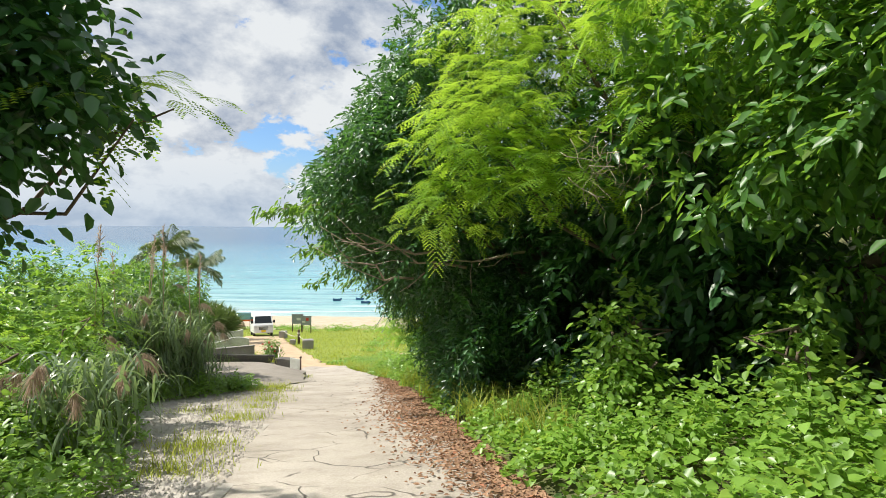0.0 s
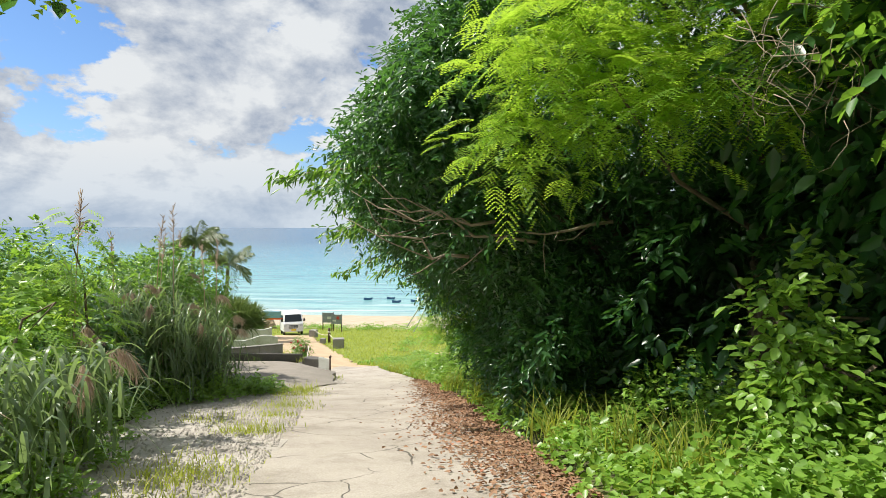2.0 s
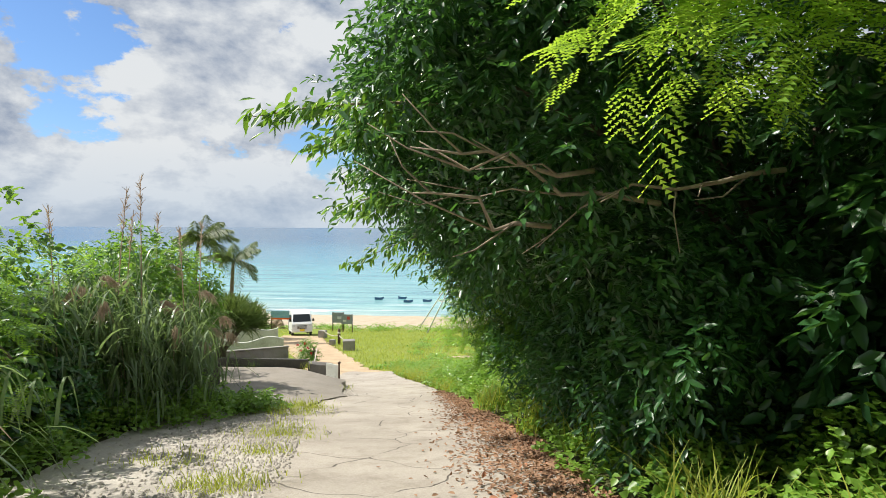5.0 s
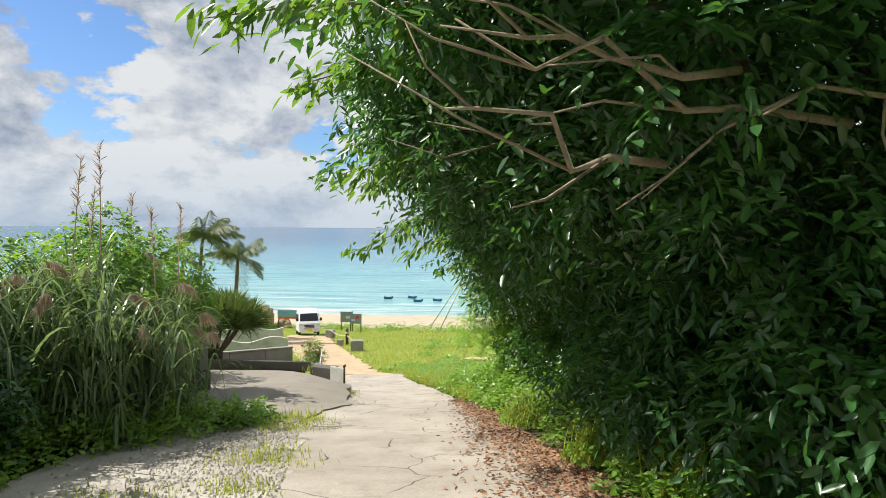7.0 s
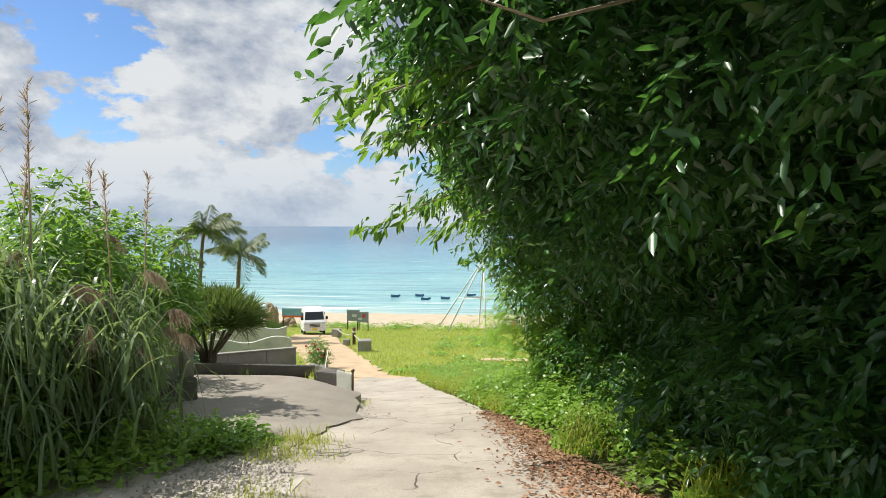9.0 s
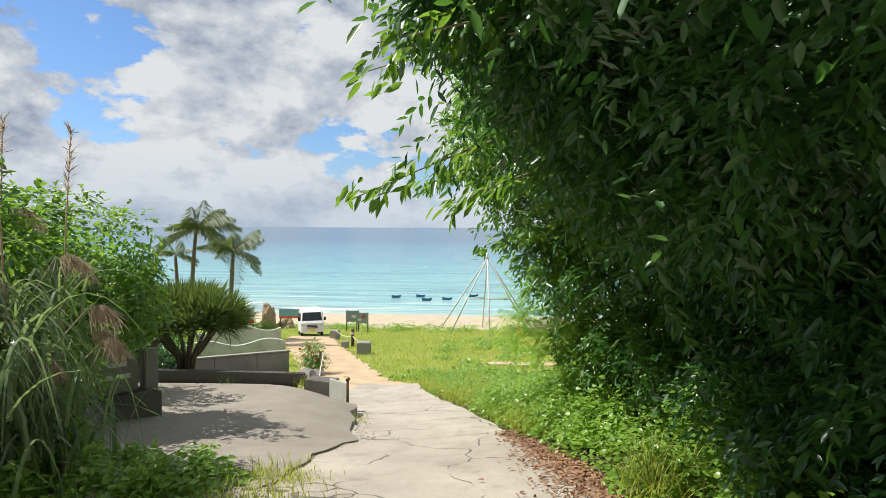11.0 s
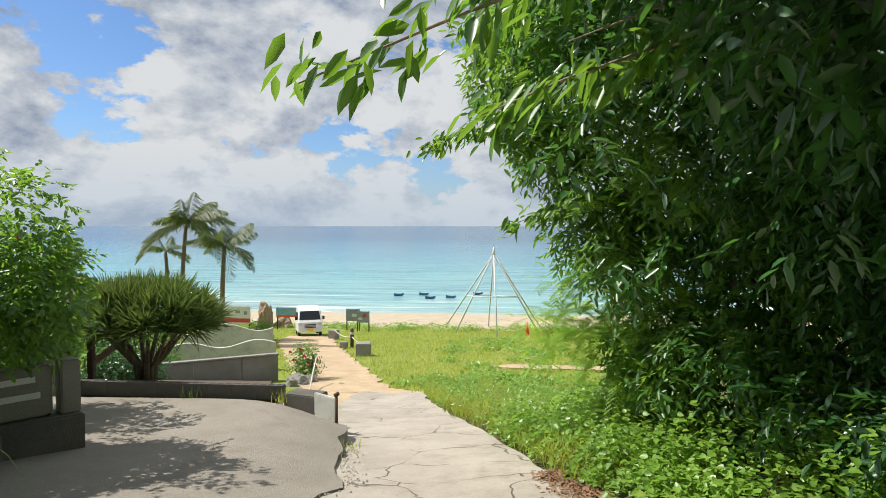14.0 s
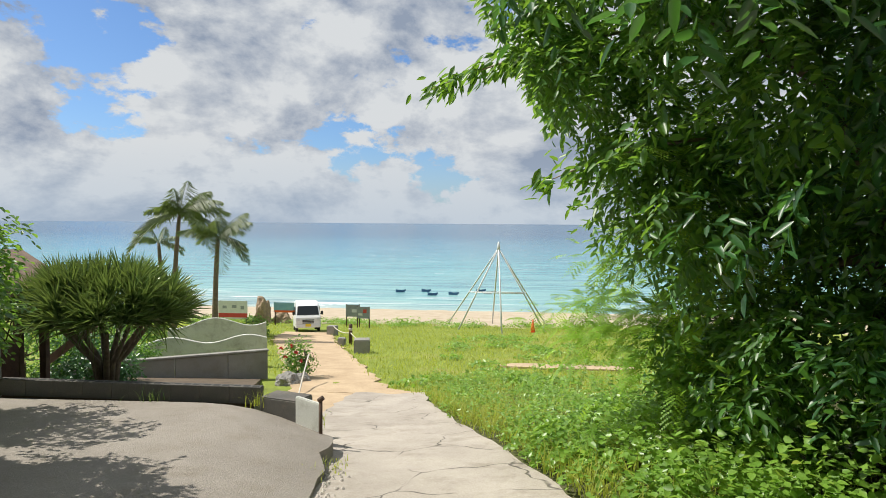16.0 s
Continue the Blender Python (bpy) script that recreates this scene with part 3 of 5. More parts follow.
def behind_face(pos, inset=0.0):
    """Foliage of the row keeps behind the hedge's face, off the lane and above the ground."""
    x, y, z = pos[:, 0], pos[:, 1], pos[:, 2]
    return clear_lane(pos, 1.5) & (x > hedge_face(y, z - slope(y)) + inset)


def hollow(y, h):
    """How far the hedge falls back under its overhanging branches."""
    return np.interp(h, (0.4, 0.9, 1.4, 2.2, 2.9, 3.4), (0.1, 0.35, 1.0, 1.35, 0.8, 0.35)) * np.interp(y, (9, 18.5, 20.3), (1, 1, 0.25)) + np.interp(y, (15.5, 17, 19, 20), (0, 0.5, 0.5, 0))


def well_behind(pos):
    """The body of the crowns stands further back than the sprays on the face."""
    return behind_face(pos, 0.25 + hollow(pos[:, 1], pos[:, 2] - slope(pos[:, 1])))


def face_tufts(rng, y0, y1, h0, h1, tufts, sprigs):
    """Leafy tufts standing out of the hedge's face with dark hollows between them, and thin sprigs that reach further out."""
    n = tufts + sprigs
    y, h = rng.uniform(y0, y1, n), rng.uniform(h0, h1, n)
    r = rng.uniform(0.16, 0.4, n)
    back = hollow(y, h) + r * 0.8 + rng.exponential(0.22, n)
    r[tufts:] = rng.uniform(0.07, 0.14, sprigs)
    back[tufts:] = rng.uniform(0.05, 0.3, sprigs) + hollow(y, h)[tufts:] * rng.uniform(0, 0.8, sprigs)
    x = hedge_face(y, h) + back
    return np.stack([x, y, slope(y) + h, r * 1.25, r * 1.25, r * 0.8], 1)


def limbs(rng, base, clumps, parent, count=7, girth=0.11, lift=0.45):
    """Bent limbs from the trunk's fork to the clumps."""
    fork = Vector(base) + Vector((0, 0, lift))
    order = np.argsort(-clumps[:, 3])[:count * 2]
    for i in rng.permutation(order)[:count]:
        end = Vector(clumps[i, :3])
        mid = fork.lerp(end, 0.5) + Vector(rng.normal(size=3) * 0.22)
        q1, q3 = fork.lerp(mid, 0.5) + Vector(rng.normal(size=3) * 0.08), mid.lerp(end, 0.5) + Vector(rng.normal(size=3) * 0.12)
        part("limb", tube([fork, q1, mid, q3, end], [girth * 0.6, girth * 0.48, girth * 0.36, girth * 0.24, girth * 0.1], 6), M_BARK, parent)


def tree(name, base, main, kind, label, category, seed, twigs=3000, per=7, leaf=(0.11, 0.045), mat=None, twig_len=(0.18, 0.42), each=9, girth=0.12, hang=0.3, keep=clear_lane, inner=0.5, count=7, small=(0.28, 0.5), frond=0.26, sprays=None):
    rng = np.random.default_rng(seed)
    bx, by = base
    bz = float(ground_z(bx, by))
    t = thing(name, bx, by, bz, label, category)
    mainl = [(cx - bx, cy - by, cz - bz, rx, ry, rz) for cx, cy, cz, rx, ry, rz in main]
    clumps = rough_clumps(rng, mainl, each, small)
    top = Vector(mainl[0][:3])
    h = max(0.4, top.z * 0.45)
    bend = rng.normal(size=2) * 0.12
    part("trunk", tube([(0, 0, -0.25), (0.03, 0, 0.1), (bend[0] * 0.5, bend[1] * 0.5, h * 0.5), (bend[0], bend[1], h), (top.x * 0.4 + bend[0], top.y * 0.4 + bend[1], h + (top.z - h) * 0.5)],
                       [girth * 1.35, girth * 1.05, girth * 0.9, girth * 0.75, girth * 0.35], 9), M_BARK, t)
    limbs(rng, (bend[0], bend[1], h * 0.6), clumps, t, count, girth)
    off = np.array([bx, by, bz])
    test = None if keep is None else (lambda p: keep(p + off))
    if kind == "feather":
        v, f = feather_leaves(rng, clumps, twigs, frond, keep=test)
    else:
        v, f = leaf_arrays(*twig_leaves(rng, clumps, twigs, per, twig_len, leaf, inner, hang, test))
        if sprays:
            *spread, count, size, droop = sprays
            tufts = face_tufts(rng, *spread) - np.array([bx, by, bz, 0, 0, 0])
            v2, f2 = leaf_arrays(*twig_leaves(rng, tufts, count, 8, (0.14, 0.36), size, 0.3, droop, lambda p: behind_face(p + off)))
            v, f = np.concatenate([v, v2]), np.concatenate([f, f2 + len(v)])
    mesh_of("crown", v, f, mat or M_LEAF_DARK, t)
    return t


# the overgrown row beside the lane
tree("broadleaf_tree", (1.3, 13.2), [(0.6, 12.9, 2.2, 2.2, 2.2, 2.2), (-1.15, 12.0, 1.15, 1.35, 1.2, 0.75), (0.5, 14.0, 0.4, 1.5, 1.7, 1.6), (1.7, 12.2, 2.8, 1.9, 1.4, 2.0), (0.1, 12.2, -0.5, 0.8, 1.0, 0.9), (-0.6, 13.4, 1.0, 1.5, 1.4, 1.2), (-1.9, 12.3, 0.9, 0.9, 0.8, 0.5), (-1.9, 13.6, 0.5, 0.9, 0.8, 0.5), (-0.5, 12.7, 3.7, 1.9, 1.9, 1.1), (0.8, 11.4, 4.2, 1.6, 1.2, 1.0)],
     "broad", "dense dark-leaved tree overhanging the concrete lane", "tree", 1, 10000, 8, (0.09, 0.035), M_LEAF_DARK, (0.12, 0.28), each=24, hang=0.2, small=(0.2, 0.42), keep=well_behind, sprays=(11.2, 14.9, 0.5, 5.0, 120, 40, 5600, (0.088, 0.032), 0.25))
tree("broadleaf_tree", (1.0, 17.4), [(0.1, 17.0, 1.1, 2.3, 2.3, 1.9), (-1.5, 17.2, 0.45, 1.3, 1.3, 0.75), (-0.2, 18.6, -0.7, 1.4, 1.6, 1.4), (0.8, 16.0, 0.2, 1.5, 1.5, 1.8), (0.4, 16.2, 2.4, 1.8, 1.5, 1.2), (-0.3, 17.0, -1.5, 0.9, 1.5, 0.9), (-2.3, 15.6, 0.4, 0.8, 0.8, 0.5), (-2.4, 17.0, 0.3, 0.7, 0.7, 0.5), (-3.0, 16.35, -0.2, 0.42, 0.25, 0.2), (-1.5, 16.2, 0.4, 1.0, 0.9, 0.7), (-0.5, 16.6, 3.0, 1.8, 2.0, 1.1)],
     "broad", "glossy broadleaf tree with long drooping leaves over the lane", "tree", 2, 9800, 8, (0.095, 0.035), M_LEAF_DARK, (0.12, 0.28), each=24, hang=0.25, small=(0.2, 0.42), keep=well_behind, sprays=(15.4, 19.0, 0.4, 5.0, 110, 36, 5000, (0.10, 0.034), 0.45))
tree("broadleaf_tree", (0.0, 20.2), [(-0.9, 19.7, 0.1, 1.6, 1.4, 1.3), (-1.95, 19.8, 0.25, 0.9, 0.8, 0.6), (-0.8, 20.0, -1.4, 1.15, 1.2, 1.0), (0.9, 20.4, -0.3, 1.6, 1.4, 1.7), (0.2, 20.9, -1.8, 1.0, 1.0, 0.9), (-3.0, 20.8, 0.0, 0.4, 0.3, 0.16), (-2.5, 20.6, 0.3, 0.4, 0.4, 0.25), (-0.4, 20.3, 1.9, 1.7, 1.3, 1.0)],
     "broad", "broadleaf tree with bright backlit outer leaves", "tree", 12, 5200, 8, (0.10, 0.038), M_LEAF_MID, (0.12, 0.28), each=20, hang=0.2, small=(0.2, 0.42), keep=well_behind, sprays=(18.8, 21.5, 0.7, 5.0, 70, 24, 3600, (0.095, 0.034), 0.3))
tree("feathery_tree", (2.6, 11.6), [(0.7, 9.9, 2.0, 1.4, 1.2, 1.1), (0.0, 9.7, 1.45, 0.8, 0.8, 0.5), (1.5, 8.8, 2.5, 1.2, 1.1, 1.0), (0.2, 11.0, 2.5, 1.0, 1.0, 0.7), (-0.4, 9.9, 1.0, 0.6, 0.5, 0.32), (0.4, 9.4, 1.15, 0.5, 0.4, 0.3)],
     "feather", "light green feathery-leaved tree in full sun", "tree", 3, 1950, mat=M_LEAF_FEATHER, each=12, girth=0.07, frond=0.27)
tree("feathery_tree", (-0.3, 21.6), [(-1.3, 20.9, -1.45, 0.75, 0.8, 0.7), (-1.2, 20.5, -0.7, 0.75, 0.7, 0.6), (-1.4, 21.3, -2.4, 0.8, 0.9, 0.7), (-0.5, 21.6, -1.2, 1.0, 0.9, 0.9), (-1.9, 21.6, -2.1, 0.55, 0.5, 0.35)],
     "feather", "pale feathery tree at the lower end of the hedge", "tree", 4, 1500, mat=M_LEAF_FEATHER, each=12, girth=0.06, frond=0.24)
tree("broadleaf_tree", (2.9, 8.2), [(2.7, 8.2, 2.6, 1.7, 1.9, 1.9), (2.2, 7.5, 1.75, 0.9, 1.0, 0.6), (2.9, 9.8, 0.6, 1.4, 1.6, 1.7)],
     "broad", "sunlit tree with large fresh leaves and bare twigs", "tree", 5, 3600, 7, (0.115, 0.055), M_LEAF_MID, (0.12, 0.3), each=12)
# big-leaved filler trees, added to block light and darken the hedge's inside
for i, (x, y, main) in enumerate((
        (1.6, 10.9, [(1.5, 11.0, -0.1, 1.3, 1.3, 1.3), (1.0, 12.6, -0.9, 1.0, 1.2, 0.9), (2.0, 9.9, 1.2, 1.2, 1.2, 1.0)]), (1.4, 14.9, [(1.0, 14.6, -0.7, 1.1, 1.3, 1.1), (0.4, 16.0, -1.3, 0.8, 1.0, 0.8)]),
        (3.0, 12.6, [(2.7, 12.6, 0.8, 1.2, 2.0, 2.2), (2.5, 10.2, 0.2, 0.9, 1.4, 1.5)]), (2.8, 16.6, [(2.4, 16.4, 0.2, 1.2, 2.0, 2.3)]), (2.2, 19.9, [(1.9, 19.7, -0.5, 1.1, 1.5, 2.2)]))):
    tree("broadleaf_tree", (x, y), main, "broad", "dark big-leaved tree added deep in the hedge to block light", "tree", 13 + 20 * i, 1500, 7, (0.16, 0.075), M_LEAF_DARK, (0.2, 0.45), each=10)


def bare_limbs():
    """Long exposed limbs under the canopy, forking towards the lane."""
    rng = np.random.default_rng(77)
    host = [o for o in bpy.data.objects if o.name.startswith("broadleaf_tree")][0]
    o = host.matrix_world.translation
    for a, b in (((-0.3, 11.35, 0.3), (-1.75, 11.2, 0.66)), ((-0.7, 11.35, 0.5), (-1.8, 11.15, 0.62)), ((-0.95, 11.4, 0.16), (-1.8, 11.3, 0.36)), ((0.4, 11.3, 0.5), (-0.7, 11.15, 0.3)), ((0.6, 13.0, 0.3), (-2.0, 12.7, 0.55)), ((0.6, 15.6, 0.2), (-1.8, 15.0, 0.25)), ((0.4, 17.2, -0.1), (-2.0, 16.8, 0.15))):
        a, b = Vector(a) - o, Vector(b) - o
        pts = [a.lerp(b, s) + Vector(rng.normal(size=3)) * 0.05 * (1 if 0 < s < 1 else 0) for s in (0, 0.2, 0.4, 0.6, 0.8, 1)]
        part("limb", tube(pts, [0.018, 0.016, 0.014, 0.011, 0.008, 0.004], 7), M_BARE, host)
        for k in (1, 2, 3, 4):
            tip = pts[k] + (b - a) * 0.3 + Vector(rng.normal(size=3)) * 0.22
            part("twig", tube([pts[k], pts[k].lerp(tip, 0.5) + Vector(rng.normal(size=3)) * 0.04, tip], [0.008, 0.006, 0.003], 5), M_BARE, host)


bare_limbs()


def reaching_branch(host, a, b, leaves, seed, mat):
    """A single thin branch that reaches out of the crown, long leaves hanging along it."""
    rng = np.random.default_rng(seed)
    o = host.matrix_world.translation
    a, b = Vector(a) - o, Vector(b) - o
    bow = [a.lerp(b, s) + Vector((0, 0, 0.22 * s * (1 - s))) for s in (0, 0.25, 0.5, 0.75, 1)]
    limb = part("branch", tube(bow, [0.016, 0.013, 0.01, 0.007, 0.003], 6), M_BARE, host)
    n = leaves
    s = rng.uniform(0.25, 1.0, n)
    pos = np.array(a) + np.array(b - a) * s[:, None] + UP * (0.22 * s * (1 - s))[:, None] + rng.normal(size=(n, 3)) * [0.07, 0.09, 0.05]
    way = np.array((b - a).normalized()) * 0.55 - UP * 0.6 + rng.normal(size=(n, 3)) * 0.45
    size = rng.uniform(0.7, 1.2, n)
    v, f = leaf_arrays(pos, way, UP + rng.normal(size=(n, 3)) * 0.6, size * 0.125, size * 0.042)
    mesh_of("leaves", v, f, mat, limb)


row = [o for o in bpy.data.objects if o.name.startswith("broadleaf_tree")]
for i, (k, a, b, n) in enumerate(((1, (-1.0, 16.7, 0.45), (-3.3, 16.3, -0.42), 95), (1, (-1.2, 16.4, 0.9), (-3.15, 16.0, 0.35), 90), (1, (-1.4, 15.9, 1.1), (-3.1, 15.4, 0.75), 90), (1, (-1.3, 17.0, 0.0), (-2.7, 16.8, -0.45), 70),
                                  (1, (-1.2, 15.6, 0.6), (-2.9, 15.2, 0.3), 80), (2, (-1.6, 20.6, 0.35), (-3.4, 20.8, -0.08), 110), (2, (-1.5, 20.3, 0.9), (-2.8, 20.3, 0.7), 80), (2, (-1.4, 20.0, -0.6), (-2.5, 20.1, -0.9), 60),
                                  (0, (-1.6, 12.4, 1.1), (-3.05, 12.0, 0.95), 90), (0, (-1.5, 13.4, 1.2), (-3.0, 13.3, 0.9), 90), (0, (-1.5, 14.4, 0.7), (-2.9, 14.2, 0.35), 80))):
    reaching_branch(row[k], a, b, int(n * 1.9), 300 + i, M_LEAF_MID)
# overhanging branch across the lane from it
tree("broadleaf_tree", (-4.6, 6.6), [(-3.3, 6.7, 2.3, 0.95, 0.9, 0.75), (-2.9, 6.9, 1.7, 0.5, 0.5, 0.4), (-3.4, 6.9, 1.3, 0.55, 0.5, 0.4), (-4.0, 6.4, 2.4, 0.8, 0.75, 0.6)],
     "broad", "dark tree with round leaves reaching over the lane", "tree", 6, 2300, 6, (0.095, 0.06), M_LEAF_DARK, each=8, girth=0.09)


tree("feathery_tree", (-5.0, 7.6), [(-2.35, 7.1, 1.5, 0.42, 0.4, 0.2), (-4.6, 7.7, 2.3, 0.9, 0.8, 0.6)],
     "feather", "feathery branch reaching out of the dark leaves", "tree", 16, 150, mat=M_LEAF_FEATHER, each=4, girth=0.05, frond=0.26, count=5)


def shrub(name, x, y, r, h, label, seed, twigs=900, per=6, leaf=(0.07, 0.035), mat=None, kind="broad", each=7, twig_len=(0.12, 0.3), frond=0.22, keep=clear_lane, inner=0.45):
    z = float(ground_z(x, y))
    main = [(x, y, z + h * 0.5, r, r, h * 0.52), (x + r * 0.3, y - r * 0.3, z + h * 0.3, r * 0.8, r * 0.8, h * 0.35)]
    return tree(name, (x, y), main, kind, label, "shrub", seed, twigs, per, leaf, mat or M_LEAF_MID, twig_len, each, 0.03, 0.1, keep, inner, 4, frond=frond)


# the bank across from the hedge
for i, (x, y, r, h, m, n, lab) in enumerate((
        (-5.3, 10.4, 0.9, 1.4, M_LEAF_VINE, 1000, "bright leafy bush on a grassy bank"), (-6.5, 12.6, 1.3, 2.2, M_LEAF_MID, 1900, "tall leafy bush among silver grass"), (-7.0, 15.2, 1.1, 2.5, M_LEAF_MID, 1700, "tall leafy bush behind silver grass"),
        (-6.3, 14.0, 0.8, 1.5, M_LEAF_DARK, 900, "dark leafy bush behind silver grass"), (-6.6, 17.0, 0.8, 2.6, M_LEAF_MID, 1700, "rounded leafy bush beside the forecourt"),
        (-9.2, 21.4, 1.1, 3.2, M_LEAF_MID, 2300, "tall bougainvillea with a few red flowers"), (-4.4, 8.7, 0.9, 1.0, M_LEAF_VINE, 900, "low bright bush beside the lane"),
        (-8.6, 14.0, 1.8, 2.2, M_LEAF_MID, 1200, "tall leafy bush on a grassy bank"), (-7.8, 17.2, 0.9, 2.3, M_LEAF_DARK, 1200, "dark leafy bush beside the forecourt"), (-6.0, 11.9, 0.8, 1.5, M_LEAF_DARK, 900, "dark leafy bush on a grassy bank"),
        (-13.0, 31.0, 1.4, 1.5, M_LEAF_MID, 900, "leafy bush behind the retaining wall"), (-15.2, 33.5, 1.6, 1.6, M_LEAF_MID, 1000, "leafy bush behind the retaining wall"), (-11.2, 27.6, 0.9, 1.3, M_LEAF_DARK, 900, "dark leafy bush beside the gate"))):
    shrub("bush", x, y, r, h, lab, 30 + i, n, mat=m, leaf=(0.085, 0.046))
tree("broadleaf_tree", (-8.0, 19.5), [(-7.55, 19.7, -0.95, 0.9, 0.9, 0.95), (-7.25, 19.9, -1.35, 0.55, 0.6, 0.5), (-8.4, 19.6, -1.1, 0.9, 0.9, 1.1), (-8.2, 18.4, -1.2, 0.8, 0.8, 0.9)], "broad", "leafy small tree leaning over the forecourt's edge", "tree", 45, 2900, 6, (0.085, 0.042), M_LEAF_MID, (0.12, 0.3), girth=0.06, each=12)
for i, (x, y, r, h, n) in enumerate(((-4.9, 11.3, 0.5, 2.5, 230), (-6.4, 10.8, 0.9, 2.4, 300), (-7.6, 16.4, 0.9, 2.4, 240), (-4.6, 9.7, 0.6, 1.3, 220), (-6.5, 13.6, 0.8, 2.5, 260))):
    shrub("feathery_shrub", x, y, r, h, "light green feathery shrub on a grassy bank", 50 + i, n, mat=M_LEAF_FEATHER, kind="feather")


shrub("hanging_vine", 0.85, 8.9, 0.22, 1.25, "pale sunlit vine clump hanging before the dark hedge", 61, 260, mat=M_LEAF_VINE, leaf=(0.075, 0.05))
shrub("hanging_vine", 1.75, 7.9, 0.2, 1.0, "pale sunlit vine clump hanging before the dark hedge", 62, 200, mat=M_LEAF_VINE, leaf=(0.075, 0.05))


def dead_tangle():
    """A dry tangle of bare vine stems hanging from the canopy."""
    rng = np.random.default_rng(63)
    t = thing("vine_tangle", 0.75, 8.7, 1.35, "dry tangle of bare vine stems hanging from branches", "vine")
    for k in range(46):
        p = Vector(rng.normal(size=3) * [0.22, 0.18, 0.12])
        pts = [p]
        d = Vector((rng.normal() * 0.5, rng.normal() * 0.4, -0.4))
        for s in range(5):
            d = (d + Vector(rng.normal(size=3)) * 0.45 + Vector((0, 0, -0.1))).normalized()
            pts.append(pts[-1] + d * 0.07)
        part("stem", tube(pts, [0.0032, 0.003, 0.0028, 0.0025, 0.002, 0.0015], 4), M_BARE, t)


dead_tangle()


def arching(rng, roots, rise, reach, width, segs=7):
    """Long grass blades that climb, arch over and hang at the tip."""
    n = len(roots)
    a = rng.uniform(0, 2 * math.pi, n)
    out = np.stack([np.cos(a), np.sin(a), np.zeros(n)], 1)
    side = np.cross(out, UP)
    H, R, W = rise * rng.uniform(0.6, 1.1, n), reach * rng.uniform(0.35, 1.15, n), width * rng.uniform(0.7, 1.2, n)
    peak = rng.uniform(0.40, 0.6, n)
    rows = []
    for i in range(segs + 1):
        s = i / segs
        c = roots + out * (R * s ** 1.1)[:, None] + UP * (H * (2 * s / peak - (s / peak) ** 2))[:, None]
        half = side * (W * 0.5 * np.clip(1.25 * (1 - s), 0.03, 1) ** 0.8)[:, None] + UP * (W * 0.12)[:, None]
        rows += [c - half, c + half]
    k = 2 * (segs + 1)
    base = (np.arange(n) * k)[:, None]
    return np.stack(rows, 1).reshape(-1, 3), np.concatenate([base + [2 * i, 2 * i + 1, 2 * i + 3, 2 * i + 2] for i in range(segs)], 0)


def tassel(rng, top, bend, size, parent, count=110):
    """A nodding head of fine dry threads."""
    s = rng.uniform(0, 1, count)
    pos = np.array(top) + bend * (s * size * 0.7)[:, None] + UP * (size * (0.5 * s - 0.75 * s * s))[:, None]
    way = bend * 0.35 + rng.normal(size=(count, 3)) * 0.3 - UP * 0.9
    v, f = leaf_arrays(pos, way, rng.normal(size=(count, 3)), size * rng.uniform(0.35, 0.8, count), np.full(count, 0.006), 0.2, 0.25)
    mesh_of("plume", v, f, M_DRY, parent)


def silver_grass(x, y, seed, n=170, h=1.25, plumes=3, label="arching silver grass clump with nodding dry plumes"):
    rng = np.random.default_rng(seed)
    z = float(ground_z(x, y))
    t = thing("silver_grass", x, y, z, label, "grass clump", "silver grass on the bank")
    roots = np.concatenate([rng.normal(size=(n, 2)) * 0.24, rng.uniform(0.0, 1.0, (n, 1)) ** 0.7 * 0.75 * h], 1)
    v, f = arching(rng, roots, h * 0.3, h * 0.5, 0.028)
    mesh_of("foliage", v, f, M_BLADE, t)
    for k in range(plumes):
        a, r = rng.uniform(-2.2, 1.0), rng.uniform(0.25, 0.6) * h
        top = Vector((math.cos(a) * r, math.sin(a) * r, h * rng.uniform(0.75, 1.15)))
        part("stalk", tube([(0, 0, 0), Vector((top.x * 0.3, top.y * 0.3, top.z * 0.6)), top], [0.005, 0.004, 0.003], 5), M_DRY, t)
        tassel(rng, top, np.array([math.cos(a), math.sin(a), 0.0]), rng.uniform(0.2, 0.3), t)
    return t


for i, (x, y, n, h, p) in enumerate(((-3.6, 8.7, 190, 0.9, 3), (-4.0, 9.9, 170, 0.95, 3), (-4.7, 10.9, 150, 1.0, 2), (-5.7, 14.9, 240, 1.55, 2), (-6.1, 14.2, 240, 1.7, 1), (-6.4, 15.4, 240, 2.0, 2), (-5.6, 15.8, 240, 1.45, 2), (-6.0, 16.2, 260, 1.8, 2), (-5.75, 16.3, 170, 1.15, 3), (-6.45, 16.8, 180, 1.5, 3), (-6.7, 16.4, 180, 1.9, 2), (-6.1, 13.2, 180, 1.5, 2), (-7.0, 17.4, 140, 1.5, 2))):
    silver_grass(x, y, 70 + i, n, h, p)


